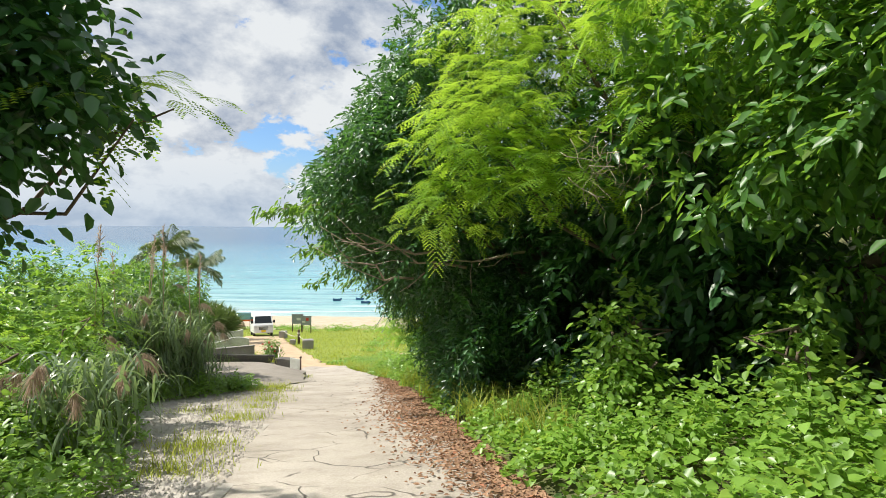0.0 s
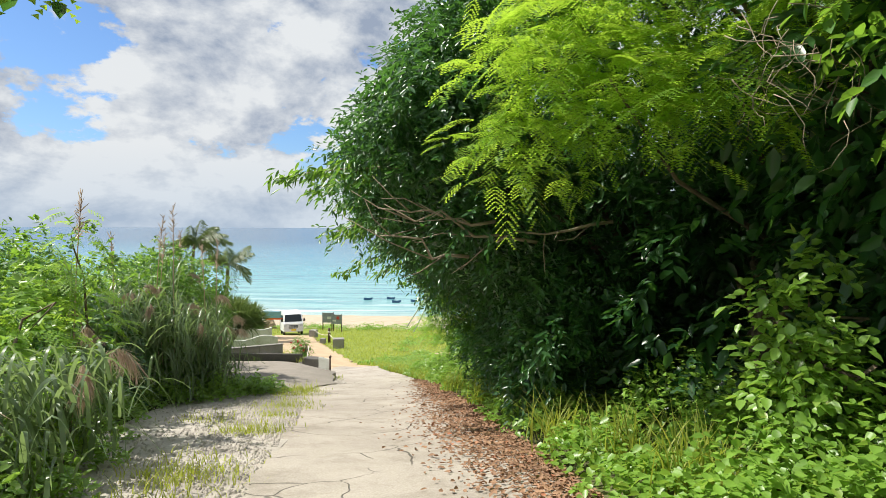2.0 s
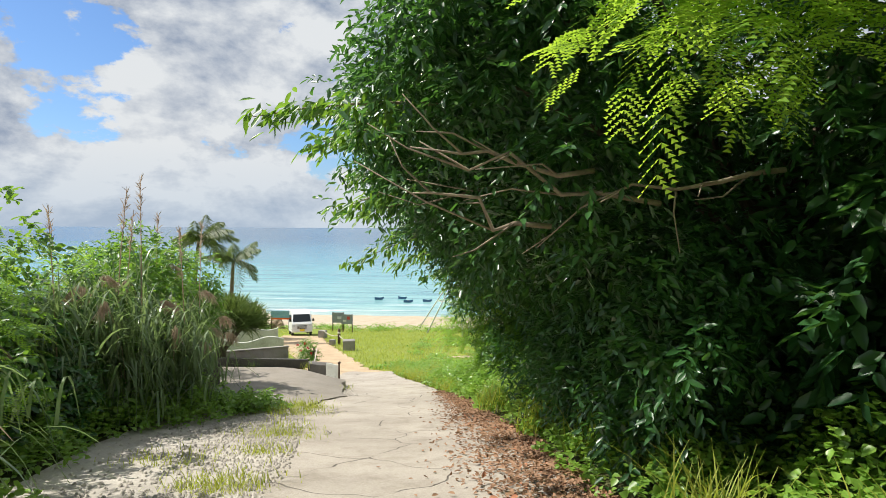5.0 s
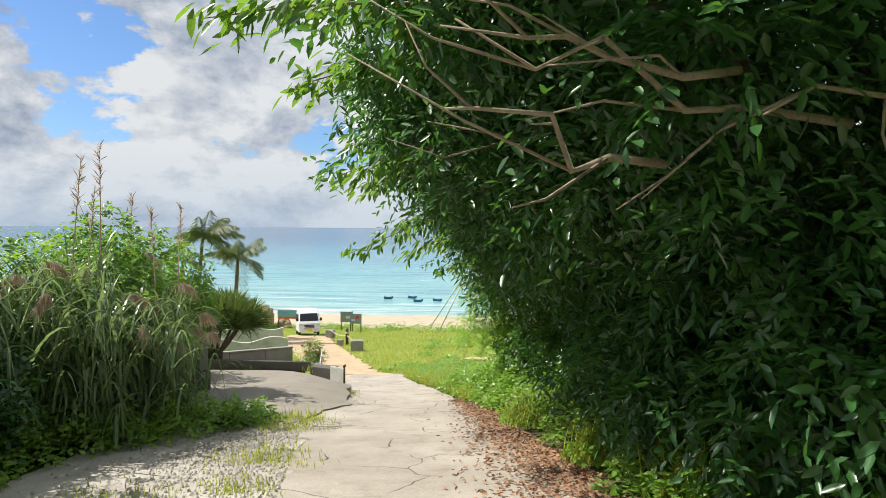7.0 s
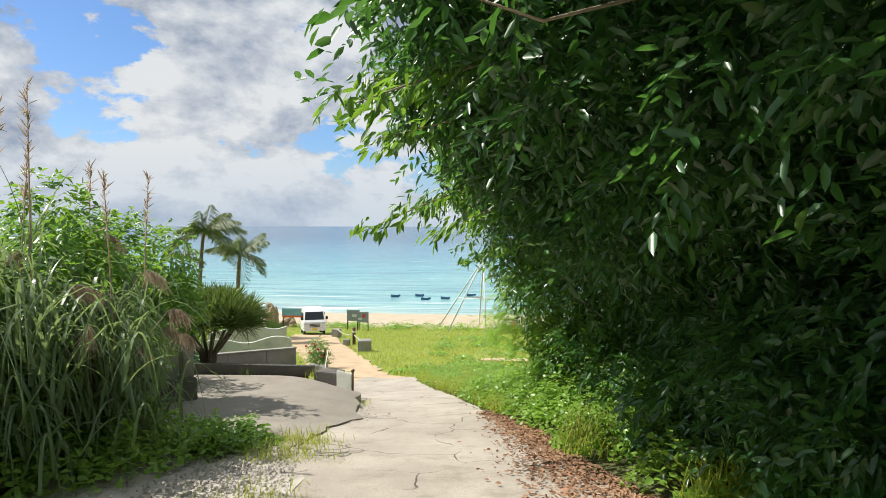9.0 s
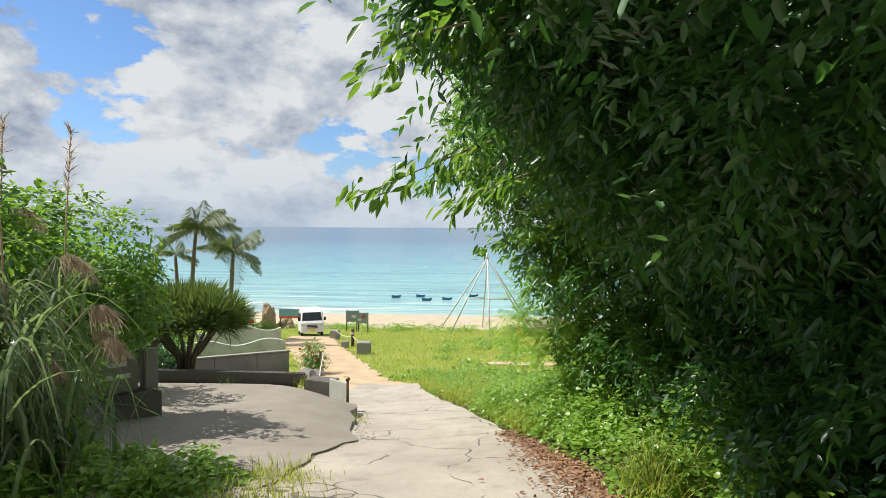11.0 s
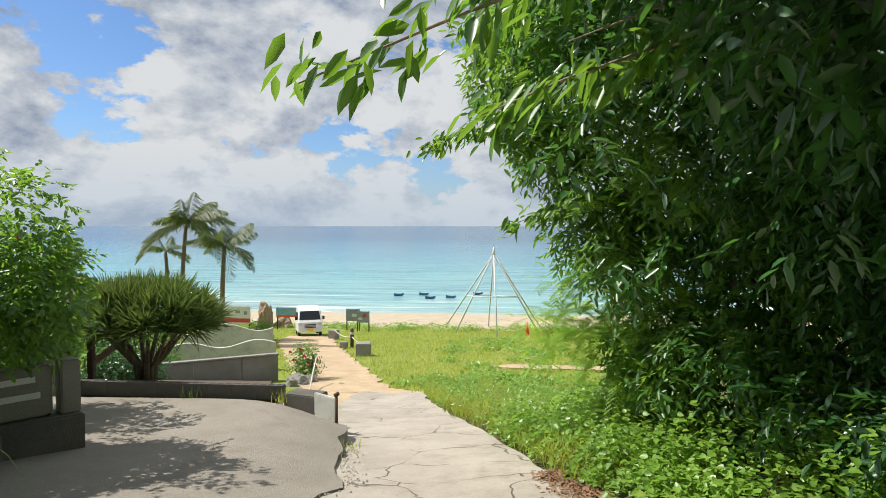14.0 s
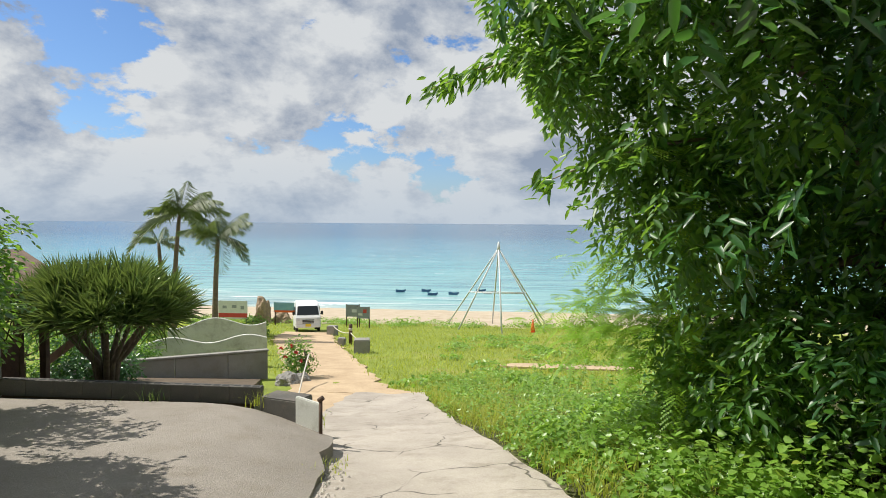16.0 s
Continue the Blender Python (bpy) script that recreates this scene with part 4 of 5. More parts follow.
def reed(x, y, top, seed):
    rng = np.random.default_rng(seed)
    z = float(ground_z(x, y))
    t = thing("tall_reed", x, y, z, "tall dry reed stalk with a feathery head", "reed", "reeds above the bank")
    h = top - z
    lean = rng.normal(size=2) * 0.12
    p = [Vector((lean[0] * s * s, lean[1] * s * s, h * s)) for s in (0, 0.35, 0.7, 1)]
    part("stalk", tube(p, [0.01, 0.009, 0.007, 0.004], 5), M_DRY, t)
    m = 60
    s = rng.uniform(0.82, 1.0, m)
    pos = np.stack([lean[0] * s * s, lean[1] * s * s, h * s], 1)
    v, f = leaf_arrays(pos, UP * 0.8 + rng.normal(size=(m, 3)) * 0.35, rng.normal(size=(m, 3)), rng.uniform(0.06, 0.14, m), np.full(m, 0.01))
    mesh_of("plume", v, f, M_DRY, t)
    v, f = blades(rng, np.concatenate([rng.normal(size=(26, 2)) * 0.03, rng.uniform(0.2, 0.6, (26, 1)) * h], 1), h * 0.3, 0.022, 0.8, 5, 0.8)
    mesh_of("foliage", v, f, M_BLADE, t)


for i, (x, y, z) in enumerate(((-5.75, 15.3, 0.75), (-6.0, 15.1, 0.6), (-6.3, 15.8, 0.3), (-5.5, 16.0, 0.1), (-4.9, 11.4, 0.75), (-5.6, 16.6, 0.15), (-6.6, 17.2, 0.3), (-5.9, 13.9, 0.3))):
    reed(x, y, z, 200 + i)


def low_growth(name, pts, mat, leaf, per_point, height, label, category, seed, kind="stuff"):
    """Low creeping leaves in heaps over a strip of ground."""
    rng = np.random.default_rng(seed)
    c = np.array(pts)
    k = rng.integers(0, len(c), per_point * len(c))
    r = np.sqrt(rng.uniform(0, 1, len(k))) * c[k, 2]
    a = rng.uniform(0, 6.283, len(k))
    x, y = c[k, 0] + r * np.cos(a), c[k, 1] + r * np.sin(a)
    lumps = 0.75 + 0.3 * np.sin(x * 5.3 + 2 * np.sin(y * 2.1)) * np.sin(y * 4.7) + 0.25 * np.sin(x * 11.0 + y * 9.0)
    hump = c[k, 3] * np.clip(1 - (r / c[k, 2]) ** 2, 0.08, 1) * height * np.clip(lumps, 0.2, 1.3)
    z = ground_z(x, y) + hump * rng.uniform(0.25, 1.0, len(k)) ** 0.5 + 0.02
    pos = np.stack([x, y, z], 1)
    keep = ~((x > left_edge(y) + 0.03) & (x < right_edge(y) - 0.03) & (y < 30))
    pos = pos[keep]
    m = len(pos)
    way = rng.normal(size=(m, 3)) * [1, 1, 0.35] + [0, 0, 0.1]
    face = UP + rng.normal(size=(m, 3)) * 0.4
    s = rng.uniform(0.6, 1.25, m)
    v, f = leaf_arrays(pos, way, face, s * leaf[0], s * leaf[1], 0.18, 0.2, 0.22, 0.6, 0.5, 0.44)
    return tagged(mesh_of(name, v, f, mat), label, category, kind=kind)


vr = np.random.default_rng(5)
strip = []
for y in np.arange(4.5, 23.0, 0.28):
    for k in range(3):
        w = vr.uniform(0.1, 1.6)
        strip.append((float(right_edge(y)) + 0.22 + w, y + vr.uniform(-0.2, 0.2), vr.uniform(0.3, 0.5), vr.uniform(0.45, 0.8) * (0.55 + 0.5 * w)))
low_growth("ground_vines", strip, M_LEAF_VINE, (0.06, 0.046), 250, 1.0, "tangled light green vines along the foot of the hedge", "vines", 6)
strip = []
for y in np.arange(21.0, 31.0, 0.3):
    for k in range(4):
        w = vr.uniform(0.0, 2.4)
        strip.append((float(right_edge(y)) + 0.2 + w, y, vr.uniform(0.3, 0.5), vr.uniform(0.2, 0.5)))
low_growth("low_weeds", strip, M_LEAF_VINE, (0.06, 0.035), 110, 1.0, "low yellow-green weeds between lane and meadow", "weeds", 7)
strip = [(vr.uniform(-30, 9), vr.uniform(58.5, 63.5), vr.uniform(0.5, 1.1), vr.uniform(0.25, 0.6)) for k in range(110)] + [(vr.uniform(-5, 6), vr.uniform(30, 52), vr.uniform(0.4, 0.9), vr.uniform(0.15, 0.35)) for k in range(60)]
low_growth("beach_scrub", strip, M_LEAF_VINE, (0.14, 0.085), 85, 1.0, "low green scrub between meadow and sand", "scrub", 17)
BANK_Y, BANK_X = (7, 8, 10, 10.6, 13, 14, 15.4, 16, 17.2, 17.7, 18.0), (-2.5, -2.7, -3.6, -4.0, -5.1, -5.25, -4.95, -4.5, -4.35, -5.2, -6.3)
sunny, shady = [], []
for y in np.arange(7.0, 17.5, 0.22):
    for k in range(4):
        w = vr.uniform(0.0, 1.7)
        spot = (float(np.interp(y, BANK_Y, BANK_X)) - 0.22 - w, y, vr.uniform(0.25, 0.42), (vr.uniform(0.25, 0.5) + 0.45 * min(w, 1.0)) * float(np.interp(y, (16.2, 17.4), (1.0, 0.45))))
        (sunny if y < 12.8 else shady).append(spot)
low_growth("bank_weeds", sunny, M_LEAF_VINE, (0.065, 0.036), 150, 1.0, "bright low weeds creeping from the grassy bank", "weeds", 8)
low_growth("bank_creepers", shady, M_LEAF_VINE, (0.07, 0.042), 230, 1.0, "dark green creepers heaped at the gravel's edge", "creepers", 28)


def meadow():
    rng = np.random.default_rng(9)
    n = 54000
    y = 28.5 + 34 * rng.uniform(0, 1, n) ** 1.25
    x = rng.uniform(-28, 12, n)
    right = np.interp(y, (28.9, 30, 43.7, 51.5, 60), (-4.4, -5.3, -10.2, -12.6, -14))
    left = np.interp(y, (28.9, 32.3, 46.7, 51.5, 60), (-7.2, -8.4, -14.6, -15.6, -17))
    bare = (np.abs(y - 35.3) < 0.75) & (x > -2.6) & (x < 1.3)
    ragged = rng.uniform(-0.35, 0.1, n)
    keep = ((x > right + ragged) | ((x < left - ragged) & (y > 31.6) & (x > -13 - (y - 31)))) & ~bare
    x, y = x[keep], y[keep]
    pos = np.stack([x, y, ground_z(x, y) - 0.04], 1)
    v, f = blades(rng, pos, 0.17, 0.028, 0.7, 2, 0.5)
    tagged(mesh_of("meadow_grass", v, f, M_GRASS), "sunny yellow-green meadow grass above the beach", "grass", kind="stuff")


meadow()


def litter():
    rng = np.random.default_rng(10)
    n = 12000
    y = rng.uniform(6.5, 20, n)
    w = np.abs(rng.normal(size=n)) * np.interp(y, (6.5, 9, 12, 15, 20), (0.15, 0.32, 0.42, 0.36, 0.12))
    x = right_edge(y) - w + 0.12
    pos = np.stack([x, y, road_z(x, y) + 0.008 + rng.uniform(0, 0.015, n)], 1)
    way = rng.normal(size=(n, 3)) * [1, 1, 0.12]
    v, f = leaf_arrays(pos, way, UP + rng.normal(size=(n, 3)) * 0.35, rng.uniform(0.025, 0.065, n), rng.uniform(0.014, 0.032, n), 0.3, 0.0)
    tagged(mesh_of("leaf_litter", v, f, M_LITTER), "brown fallen leaves gathered along the lane's edge", "leaf litter", kind="stuff")


litter()


def verge():
    """Long yellowing grass between lane and meadow."""
    rng = np.random.default_rng(19)
    n = 5200
    y = rng.uniform(19.5, 31, n)
    x = right_edge(y) + 0.05 + np.abs(rng.normal(size=n)) * 0.8
    pos = np.stack([x, y, ground_z(x, y) - 0.03], 1)
    v, f = blades(rng, pos, 0.34, 0.012, 0.7, 3, 0.6)
    tagged(mesh_of("verge_grass", v, f, M_GRASS), "long yellowing grass along the lane's verge", "grass", kind="stuff")


verge()

# ---- sword-leaved tree in the planting bed ----


def rosette(rng, c, up, n=34, length=0.46):
    """Sword leaves standing out of one shoot."""
    up = np.array(up) / np.linalg.norm(up)
    d = unit(up * 1.05 + rng.normal(size=(n, 3)) * 0.55)
    pos = np.array(c) + d * 0.02
    L = length * rng.uniform(0.7, 1.15, n)
    side = unit(np.cross(d, rng.normal(size=(n, 3))))
    w = 0.011
    a, m, t = pos, pos + d * (L * 0.55)[:, None], pos + d * L[:, None] - UP * (0.06 * L)[:, None]
    v = np.stack([a - side * w, a + side * w, m + side * w * 0.9, t, m - side * w * 0.9], 1).reshape(-1, 3)
    base = (np.arange(n) * 5)[:, None]
    return v, base + [0, 1, 2, 3, 4]


def dragon_tree(x, y, z, seed):
    rng = np.random.default_rng(seed)
    t = thing("dragon_tree", x, y, z, "spreading dragon tree with stiff dark sword leaves behind a block kerb", "tree")
    V, F, k = [], [], 0
    stems = []
    for i in range(9):
        a = i * 0.72 + rng.uniform(-0.2, 0.2)
        r = rng.uniform(0.35, 0.6)
        knee = Vector((math.cos(a) * r * 0.6, math.sin(a) * r * 0.5, rng.uniform(0.25, 0.4)))
        part("stem", tube([(math.cos(a) * 0.1, math.sin(a) * 0.1, -0.15), knee * 0.5, knee, knee + Vector((math.cos(a) * r * 0.6, math.sin(a) * r * 0.5, 0.4))], [0.055, 0.045, 0.04, 0.03], 7), M_PALMBARK, t)
        stems.append(knee + Vector((math.cos(a) * r * 0.6, math.sin(a) * r * 0.5, 0.4)))
    for i in range(230):
        d = unit(rng.normal(size=3))
        d[2] = d[2] * 0.85 if d[2] > 0 else d[2] * 0.38
        c = np.array([0, 0, 0.92]) + d * np.array([1.1, 0.9, 0.62]) * rng.uniform(0.55, 1.0) ** 0.5
        v, f = rosette(rng, c, d * 0.7 + UP * 0.75, 30, 0.46)
        V.append(v)
        F.append(f + k)
        k += len(v)
    mesh_of("crown", np.concatenate(V), np.concatenate(F), M_STRAP, t)
    return t


dragon_tree(-8.5, 24.15, -3.42, 4)


# ---- palms ----


def palm(x, y, crown_z, lean, fronds, size, seed, label):
    rng = np.random.default_rng(seed)
    z = float(ground_z(x, y))
    t = thing("coconut_palm", x, y, z, label, "palm tree", "coconut palms by the beach")
    h = crown_z - z
    pts = [(lean[0] * s * s, lean[1] * s * s, h * s - 0.2 * (1 - s)) for s in (0, 0.15, 0.35, 0.55, 0.75, 0.9, 1.0)]
    part("trunk", tube(pts, [0.2, 0.15, 0.13, 0.12, 0.11, 0.1, 0.08], 9), M_PALMBARK, t)
    top = np.array(pts[-1])
    for i in range(fronds):
        a = i * 2.4 + rng.uniform(-0.25, 0.25)
        rise = rng.uniform(-0.2, 1.3)
        out = np.array([math.cos(a), math.sin(a), 0.0])
        L = size * rng.uniform(0.8, 1.15)
        n = 46
        s = np.linspace(0.08, 1, n)
        spine = top + out * (L * (s - 0.12 * s * s) * math.cos(rise * 0.8))[:, None] + UP * (L * (math.sin(rise) * s - (0.55 - 0.15 * rise) * s * s))[:, None]
        side = np.cross(out, UP)
        pos = np.concatenate([spine, spine])
        sg = np.concatenate([np.ones(n), -np.ones(n)])[:, None]
        way = out * 0.75 + side * sg * 0.8 - UP * 0.4 + rng.normal(size=(2 * n, 3)) * 0.2
        ll = np.tile(0.42 * L * np.sin(np.clip(s, 0.1, 0.97) * math.pi) ** 0.6 * 0.75, 2)
        v, f = leaf_arrays(pos, way, UP + side * sg, ll, np.full(2 * n, 0.03 * size / 1.6), 0.3, 0.25)
        fr = mesh_of("frond", v, f, M_FROND, t)
        part("midrib", tube([Vector(p) for p in spine[::11]], [0.022, 0.018, 0.014, 0.01, 0.006][:len(spine[::11])], 5), M_FROND, fr)


palm(-20.0, 47, -0.75, (0.3, 0.2), 20, 2.75, 21, "tall coconut palm with ragged drooping fronds")
palm(-16.3, 44, -1.9, (0.25, -0.1), 17, 2.0, 22, "slender coconut palm with a bare curved trunk")
palm(-22.3, 50, -2.5, (-0.2, 0.0), 9, 1.7, 23, "young coconut palm with few fronds")


# ---- van ----


def van(x, y, turn):
    z = float(ground_z(x, y + 0.3)) + 0.02
    t = thing("van", x, y, z, "white high-roofed microvan parked on the sandy track", "van", turn=turn)
    t.matrix_world = pose(x, y, z, -6.5, 0, turn)
    prof = [(0.04, 0.28), (0.0, 0.5), (0.02, 0.86), (0.1, 0.98), (0.5, 1.56), (0.66, 1.68), (1.05, 1.86), (3.2, 1.88), (3.34, 1.74), (3.38, 1.0), (3.36, 0.3)]
    secs = []
    for u in (-0.735, -0.70, -0.60, 0.0, 0.60, 0.70, 0.735):
        k = abs(u)
        squeeze = 0.0 if k <= 0.6 else (0.012 if k <= 0.7 else 0.05)
        secs.append([(u * (1 - 0.11 * max(0, (pz - 0.95)) / 0.9), py + squeeze * (1 if py < 1.7 else -1), pz - (squeeze if pz > 1.5 else -squeeze * 0.3)) for py, pz in prof])
    part("body", loft(secs), M_WHITE, t, "white painted body")

    def panel(name, y0, z0, y1, z1, w0, w1, mat, label="", lift=0.012, lower=None, parent=t):
        bm = bmesh.new()
        n = Vector((0, -(z1 - z0), (y1 - y0))).normalized()
        pts = [(-w0, y0, z0), (w0, y0, z0), (w1, y1, z1), (-w1, y1, z1)]
        a = [bm.verts.new(Vector(p) + n * lift) for p in pts]
        b = [bm.verts.new(Vector(p) - n * 0.02) for p in pts]
        bm.faces.new(a)
        for i in range(4):
            bm.faces.new((a[i], b[i], b[(i + 1) % 4], a[(i + 1) % 4]))
        bmesh.ops.recalc_face_normals(bm, faces=bm.faces)
        return part(name, bm, mat, parent, label)

    glass = panel("windscreen", 0.13, 1.02, 0.49, 1.545, 0.64, 0.585, M_GLASS, "dark reflecting windscreen")
    for u in (-0.25, 0.22):
        part("wiper", tube([(u, 0.118, 1.04), (u + 0.36, 0.15, 1.09)], [0.008, 0.006], 5), M_BLACK, glass)
    for k in range(3):
        part("grille_bar", box(-0.34, -0.025, 0.53 + k * 0.085, 0.34, 0.03, 0.575 + k * 0.085, 0.008), M_BLACK, t)
    for u in (-1, 1):
        part("headlight", box(u * 0.6 - 0.11, -0.02, 0.66, u * 0.6 + 0.11, 0.08, 0.86, 0.03), M_LAMP, t, "clear headlight")
        m = part("mirror", box(u * 0.83 - 0.07, 0.2, 1.02, u * 0.83 + 0.07, 0.28, 1.24, 0.025), M_BLACK, t)
        part("bracket", tube([(u * 0.68, 0.3, 1.06), (u * 0.8, 0.25, 1.1)], [0.02, 0.02], 6), M_BLACK, m)
        part("side_window", box(u * 0.722 - 0.012, 0.66, 1.06, u * 0.722 + 0.012, 1.5, 1.5, 0.02), M_GLASS, t)
        part("side_window", box(u * 0.722 - 0.012, 1.6, 1.06, u * 0.722 + 0.012, 3.0, 1.5, 0.02), M_GLASS, t)
    part("bumper", box(-0.72, -0.05, 0.27, 0.72, 0.1, 0.46, 0.035), M_WHITE, t)
    part("number_plate", box(-0.165, -0.065, 0.34, 0.165, -0.045, 0.50, 0.006), M_YELLOW, t, "yellow number plate")
    for wy in (0.62, 2.9):
        for u in (-1, 1):
            bm = tube([(u * 0.73, wy, 0.27), (u * 0.70, wy, 0.27), (u * 0.60, wy, 0.27), (u * 0.57, wy, 0.27)], [0.23, 0.27, 0.27, 0.23], 20)
            w = part("wheel", bm, M_BLACK, t)
            part("rim", tube([(u * 0.737, wy, 0.27), (u * 0.72, wy, 0.27)], [0.12, 0.17], 14), M_STEEL, w)
    return t


van(-14.05, 51.4, 21)


# ---- beach frame, cone, signs ----


def frame_tower():
    cx, cy = -3.0, 59.0
    top = Vector((-2.85, 58.6, -2.95))
    z0 = float(ground_z(cx, cy))
    t = thing("pole_frame", cx, cy, z0, "white pyramid frame of metal poles on the grass", "pole frame")
    off = Vector((cx, cy, z0))
    feet = [(-2.59, 54.9), (-5.55, 57.6), (-6.75, 63.0), (-3.3, 64.6), (0.9, 63.2), (0.35, 57.5)]
    ring = []
    for fx, fy in feet:
        foot = Vector((fx, fy, float(ground_z(fx, fy)) - 0.1))
        part("leg", tube([foot - off, top - off], [0.055, 0.05], 8), M_STEEL, t)
        ring.append(foot.lerp(top, 0.46) - off)
    for a, b in zip(ring, ring[1:] + ring[:1]):
        part("rail", tube([a, b], [0.035, 0.035], 6), M_STEEL, t)
    part("cap", tube([top - off - Vector((0, 0, 0.15)), top - off + Vector((0, 0, 0.1)), top - off + Vector((0, 0, 0.45))], [0.12, 0.1, 0.05], 8), M_STEEL, t)


frame_tower()

cone = thing("traffic_cone", -0.55, 56.6, float(ground_z(-0.55, 56.6)), "orange traffic cone standing on the grass", "traffic cone")
part("base", box(-0.19, -0.19, 0, 0.19, 0.19, 0.04, 0.01), M_ORANGE, cone)
part("body", tube([(0, 0, 0.03), (0, 0, 0.4), (0, 0, 0.85)], [0.16, 0.1, 0.035], 14), M_ORANGE, cone)


def signboard(x, y, w, z0, z1, face, label, turn=0.0, bars=()):
    g = float(ground_z(x, y))
    t = thing("signboard", x, y, g, label, "signboard", turn=turn)
    for u in (-1, 1):
        part("post", box(u * w * 0.45 - 0.035, -0.03, -0.2, u * w * 0.45 + 0.035, 0.03, z1 - g + 0.02, 0.006), M_WOOD, t)
    p = part("panel", box(-w / 2, -0.055, z0 - g, w / 2, -0.032, z1 - g, 0.006), face, t)
    for bx, bz, bw, bh, mat in bars:
        part("marking", box(bx - bw / 2, -0.061, z0 - g + bz, bx + bw / 2, -0.0555, z0 - g + bz + bh), mat, p)
    return t


signboard(-13.0, 58.3, 1.0, -7.85, -7.0, M_SIGNG, "weathered grey signboard beside the beach grass", 4, ((0.1, 0.3, 0.35, 0.22, M_SIGNW),))
signboard(-12.1, 57.6, 0.95, -7.85, -7.05, M_SIGNG, "grey signboard with a faded picture beside the beach grass", -6, ((0.12, 0.38, 0.25, 0.25, M_RED), (-0.2, 0.2, 0.3, 0.15, M_SIGNW)))
signboard(-17.8, 58.0, 1.6, -7.6, -6.9, M_SIGNB, "sea-blue signboard with an orange lower border", 0, ((0.0, 0.0, 1.5, 0.14, M_ORANGE),))
signboard(-21.6, 58.0, 2.15, -8.15, -6.85, M_SIGNW, "white banner stall with a red skirt", 0, ((0.0, 0.12, 2.1, 0.3, M_RED), (-0.6, 0.75, 0.3, 0.2, M_SIGNG), (0.1, 0.8, 0.35, 0.2, M_SIGNG), (0.7, 0.7, 0.25, 0.25, M_SIGNG)))


def rock(name, x, y, z, rx, ry, rz, mat, label, seed, category="rock"):
    bm = bmesh.new()
    bmesh.ops.create_icosphere(bm, subdivisions=4, radius=1.0)
    for v in bm.verts:
        n = 1 + 0.32 * noise.noise(v.co * 1.7 + Vector((seed, 0, 0))) + 0.16 * noise.noise(v.co * 4.5 + Vector((0, seed, 0)))
        v.co = Vector((v.co.x * rx * n, v.co.y * ry * n, max(-0.25, v.co.z) * rz * n))
    ob = part(name, bm, mat)
    ob.matrix_world = pose(x, y, z)
    return tagged(ob, label, category)


rock("rock", -20.2, 60.0, float(ground_z(-20.2, 60)) - 0.05, 0.6, 0.6, 2.0, M_ROCK, "tall weathered tan rock at the top of the beach", 2.0)
rock("rock", -19.0, 60.6, float(ground_z(-19, 60.6)) - 0.05, 0.7, 0.5, 0.9, M_ROCK, "low tan rock beside a taller one", 5.0)


def boat(x, y, turn, size, mat, label):
    t = thing("boat", x, y, SEA_Z - 0.05, label, "boat", "small boats moored off the beach", turn=turn)
    secs = []
    for u, w, b in ((-1.0, 0.30, 0.05), (-0.6, 0.42, 0.0), (0.0, 0.46, 0.0), (0.6, 0.34, 0.03), (1.0, 0.05, 0.22)):
        secs.append([(u * size, -w * size * 0.5, 0.34 + 0.1 * u * u), (u * size, -w * size * 0.32, b), (u * size, w * size * 0.32, b), (u * size, w * size * 0.5, 0.34 + 0.1 * u * u), (u * size, w * size * 0.34, 0.26 + 0.1 * u * u), (u * size, -w * size * 0.34, 0.26 + 0.1 * u * u)])
    part("hull", loft(secs), mat, t)
    part("seat", box(-0.15, -0.2 * size, 0.28, 0.1, 0.2 * size, 0.34, 0.01), M_WOOD, t)


for i, (x, y, tu, m) in enumerate(((-15.8, 97, 10, M_BOAT), (-12.5, 98, -14, M_BOAT), (-11.2, 94, 6, M_BOAT), (-8.6, 95, -8, M_BOAT), (-5.2, 99, 12, M_BOAT), (-4.2, 96.5, -4, M_SIGNW))):
    boat(x, y, tu, 0.66, m, "small dark boat afloat in the turquoise shallows" if m == M_BOAT else "small white boat afloat in the turquoise shallows")


# ---- blocks, bollard and rope beside the track ----
def concrete_block(x, y, w, d, h, turn, label):
    bm = box(-w / 2, -d / 2, -0.08, w / 2, d / 2, h, 0.03)
    ob = part("concrete_block", bm, M_WALLC)
    ob.matrix_world = pose(x, y, float(ground_z(x, y)), 0, 0, turn)
    return tagged(ob, label, "concrete block", "blocks along the sandy track")


concrete_block(-8.1, 39.3, 0.62, 0.6, 0.5, 12, "rough grey concrete block beside the sandy track")
concrete_block(-9.75, 42.6, 0.34, 0.34, 0.3, 5, "small concrete footing beside a dark bollard")
concrete_block(-12.1, 49.6, 0.5, 0.5, 0.5, -8, "grey concrete block holding one end of a rope")
bol = thing("bollard", -9.5, 43.2, float(ground_z(-9.5, 43.2)), "dark wooden bollard beside the sandy track", "bollard")
part("post", tube([(0, 0, -0.2), (0, 0, 0.85), (0, 0, 0.9)], [0.085, 0.085, 0.05], 10), M_WOOD, bol)
part("band", tube([(0, 0, 0.6), (0, 0, 0.72)], [0.09, 0.09], 10), M_ROPE, bol)
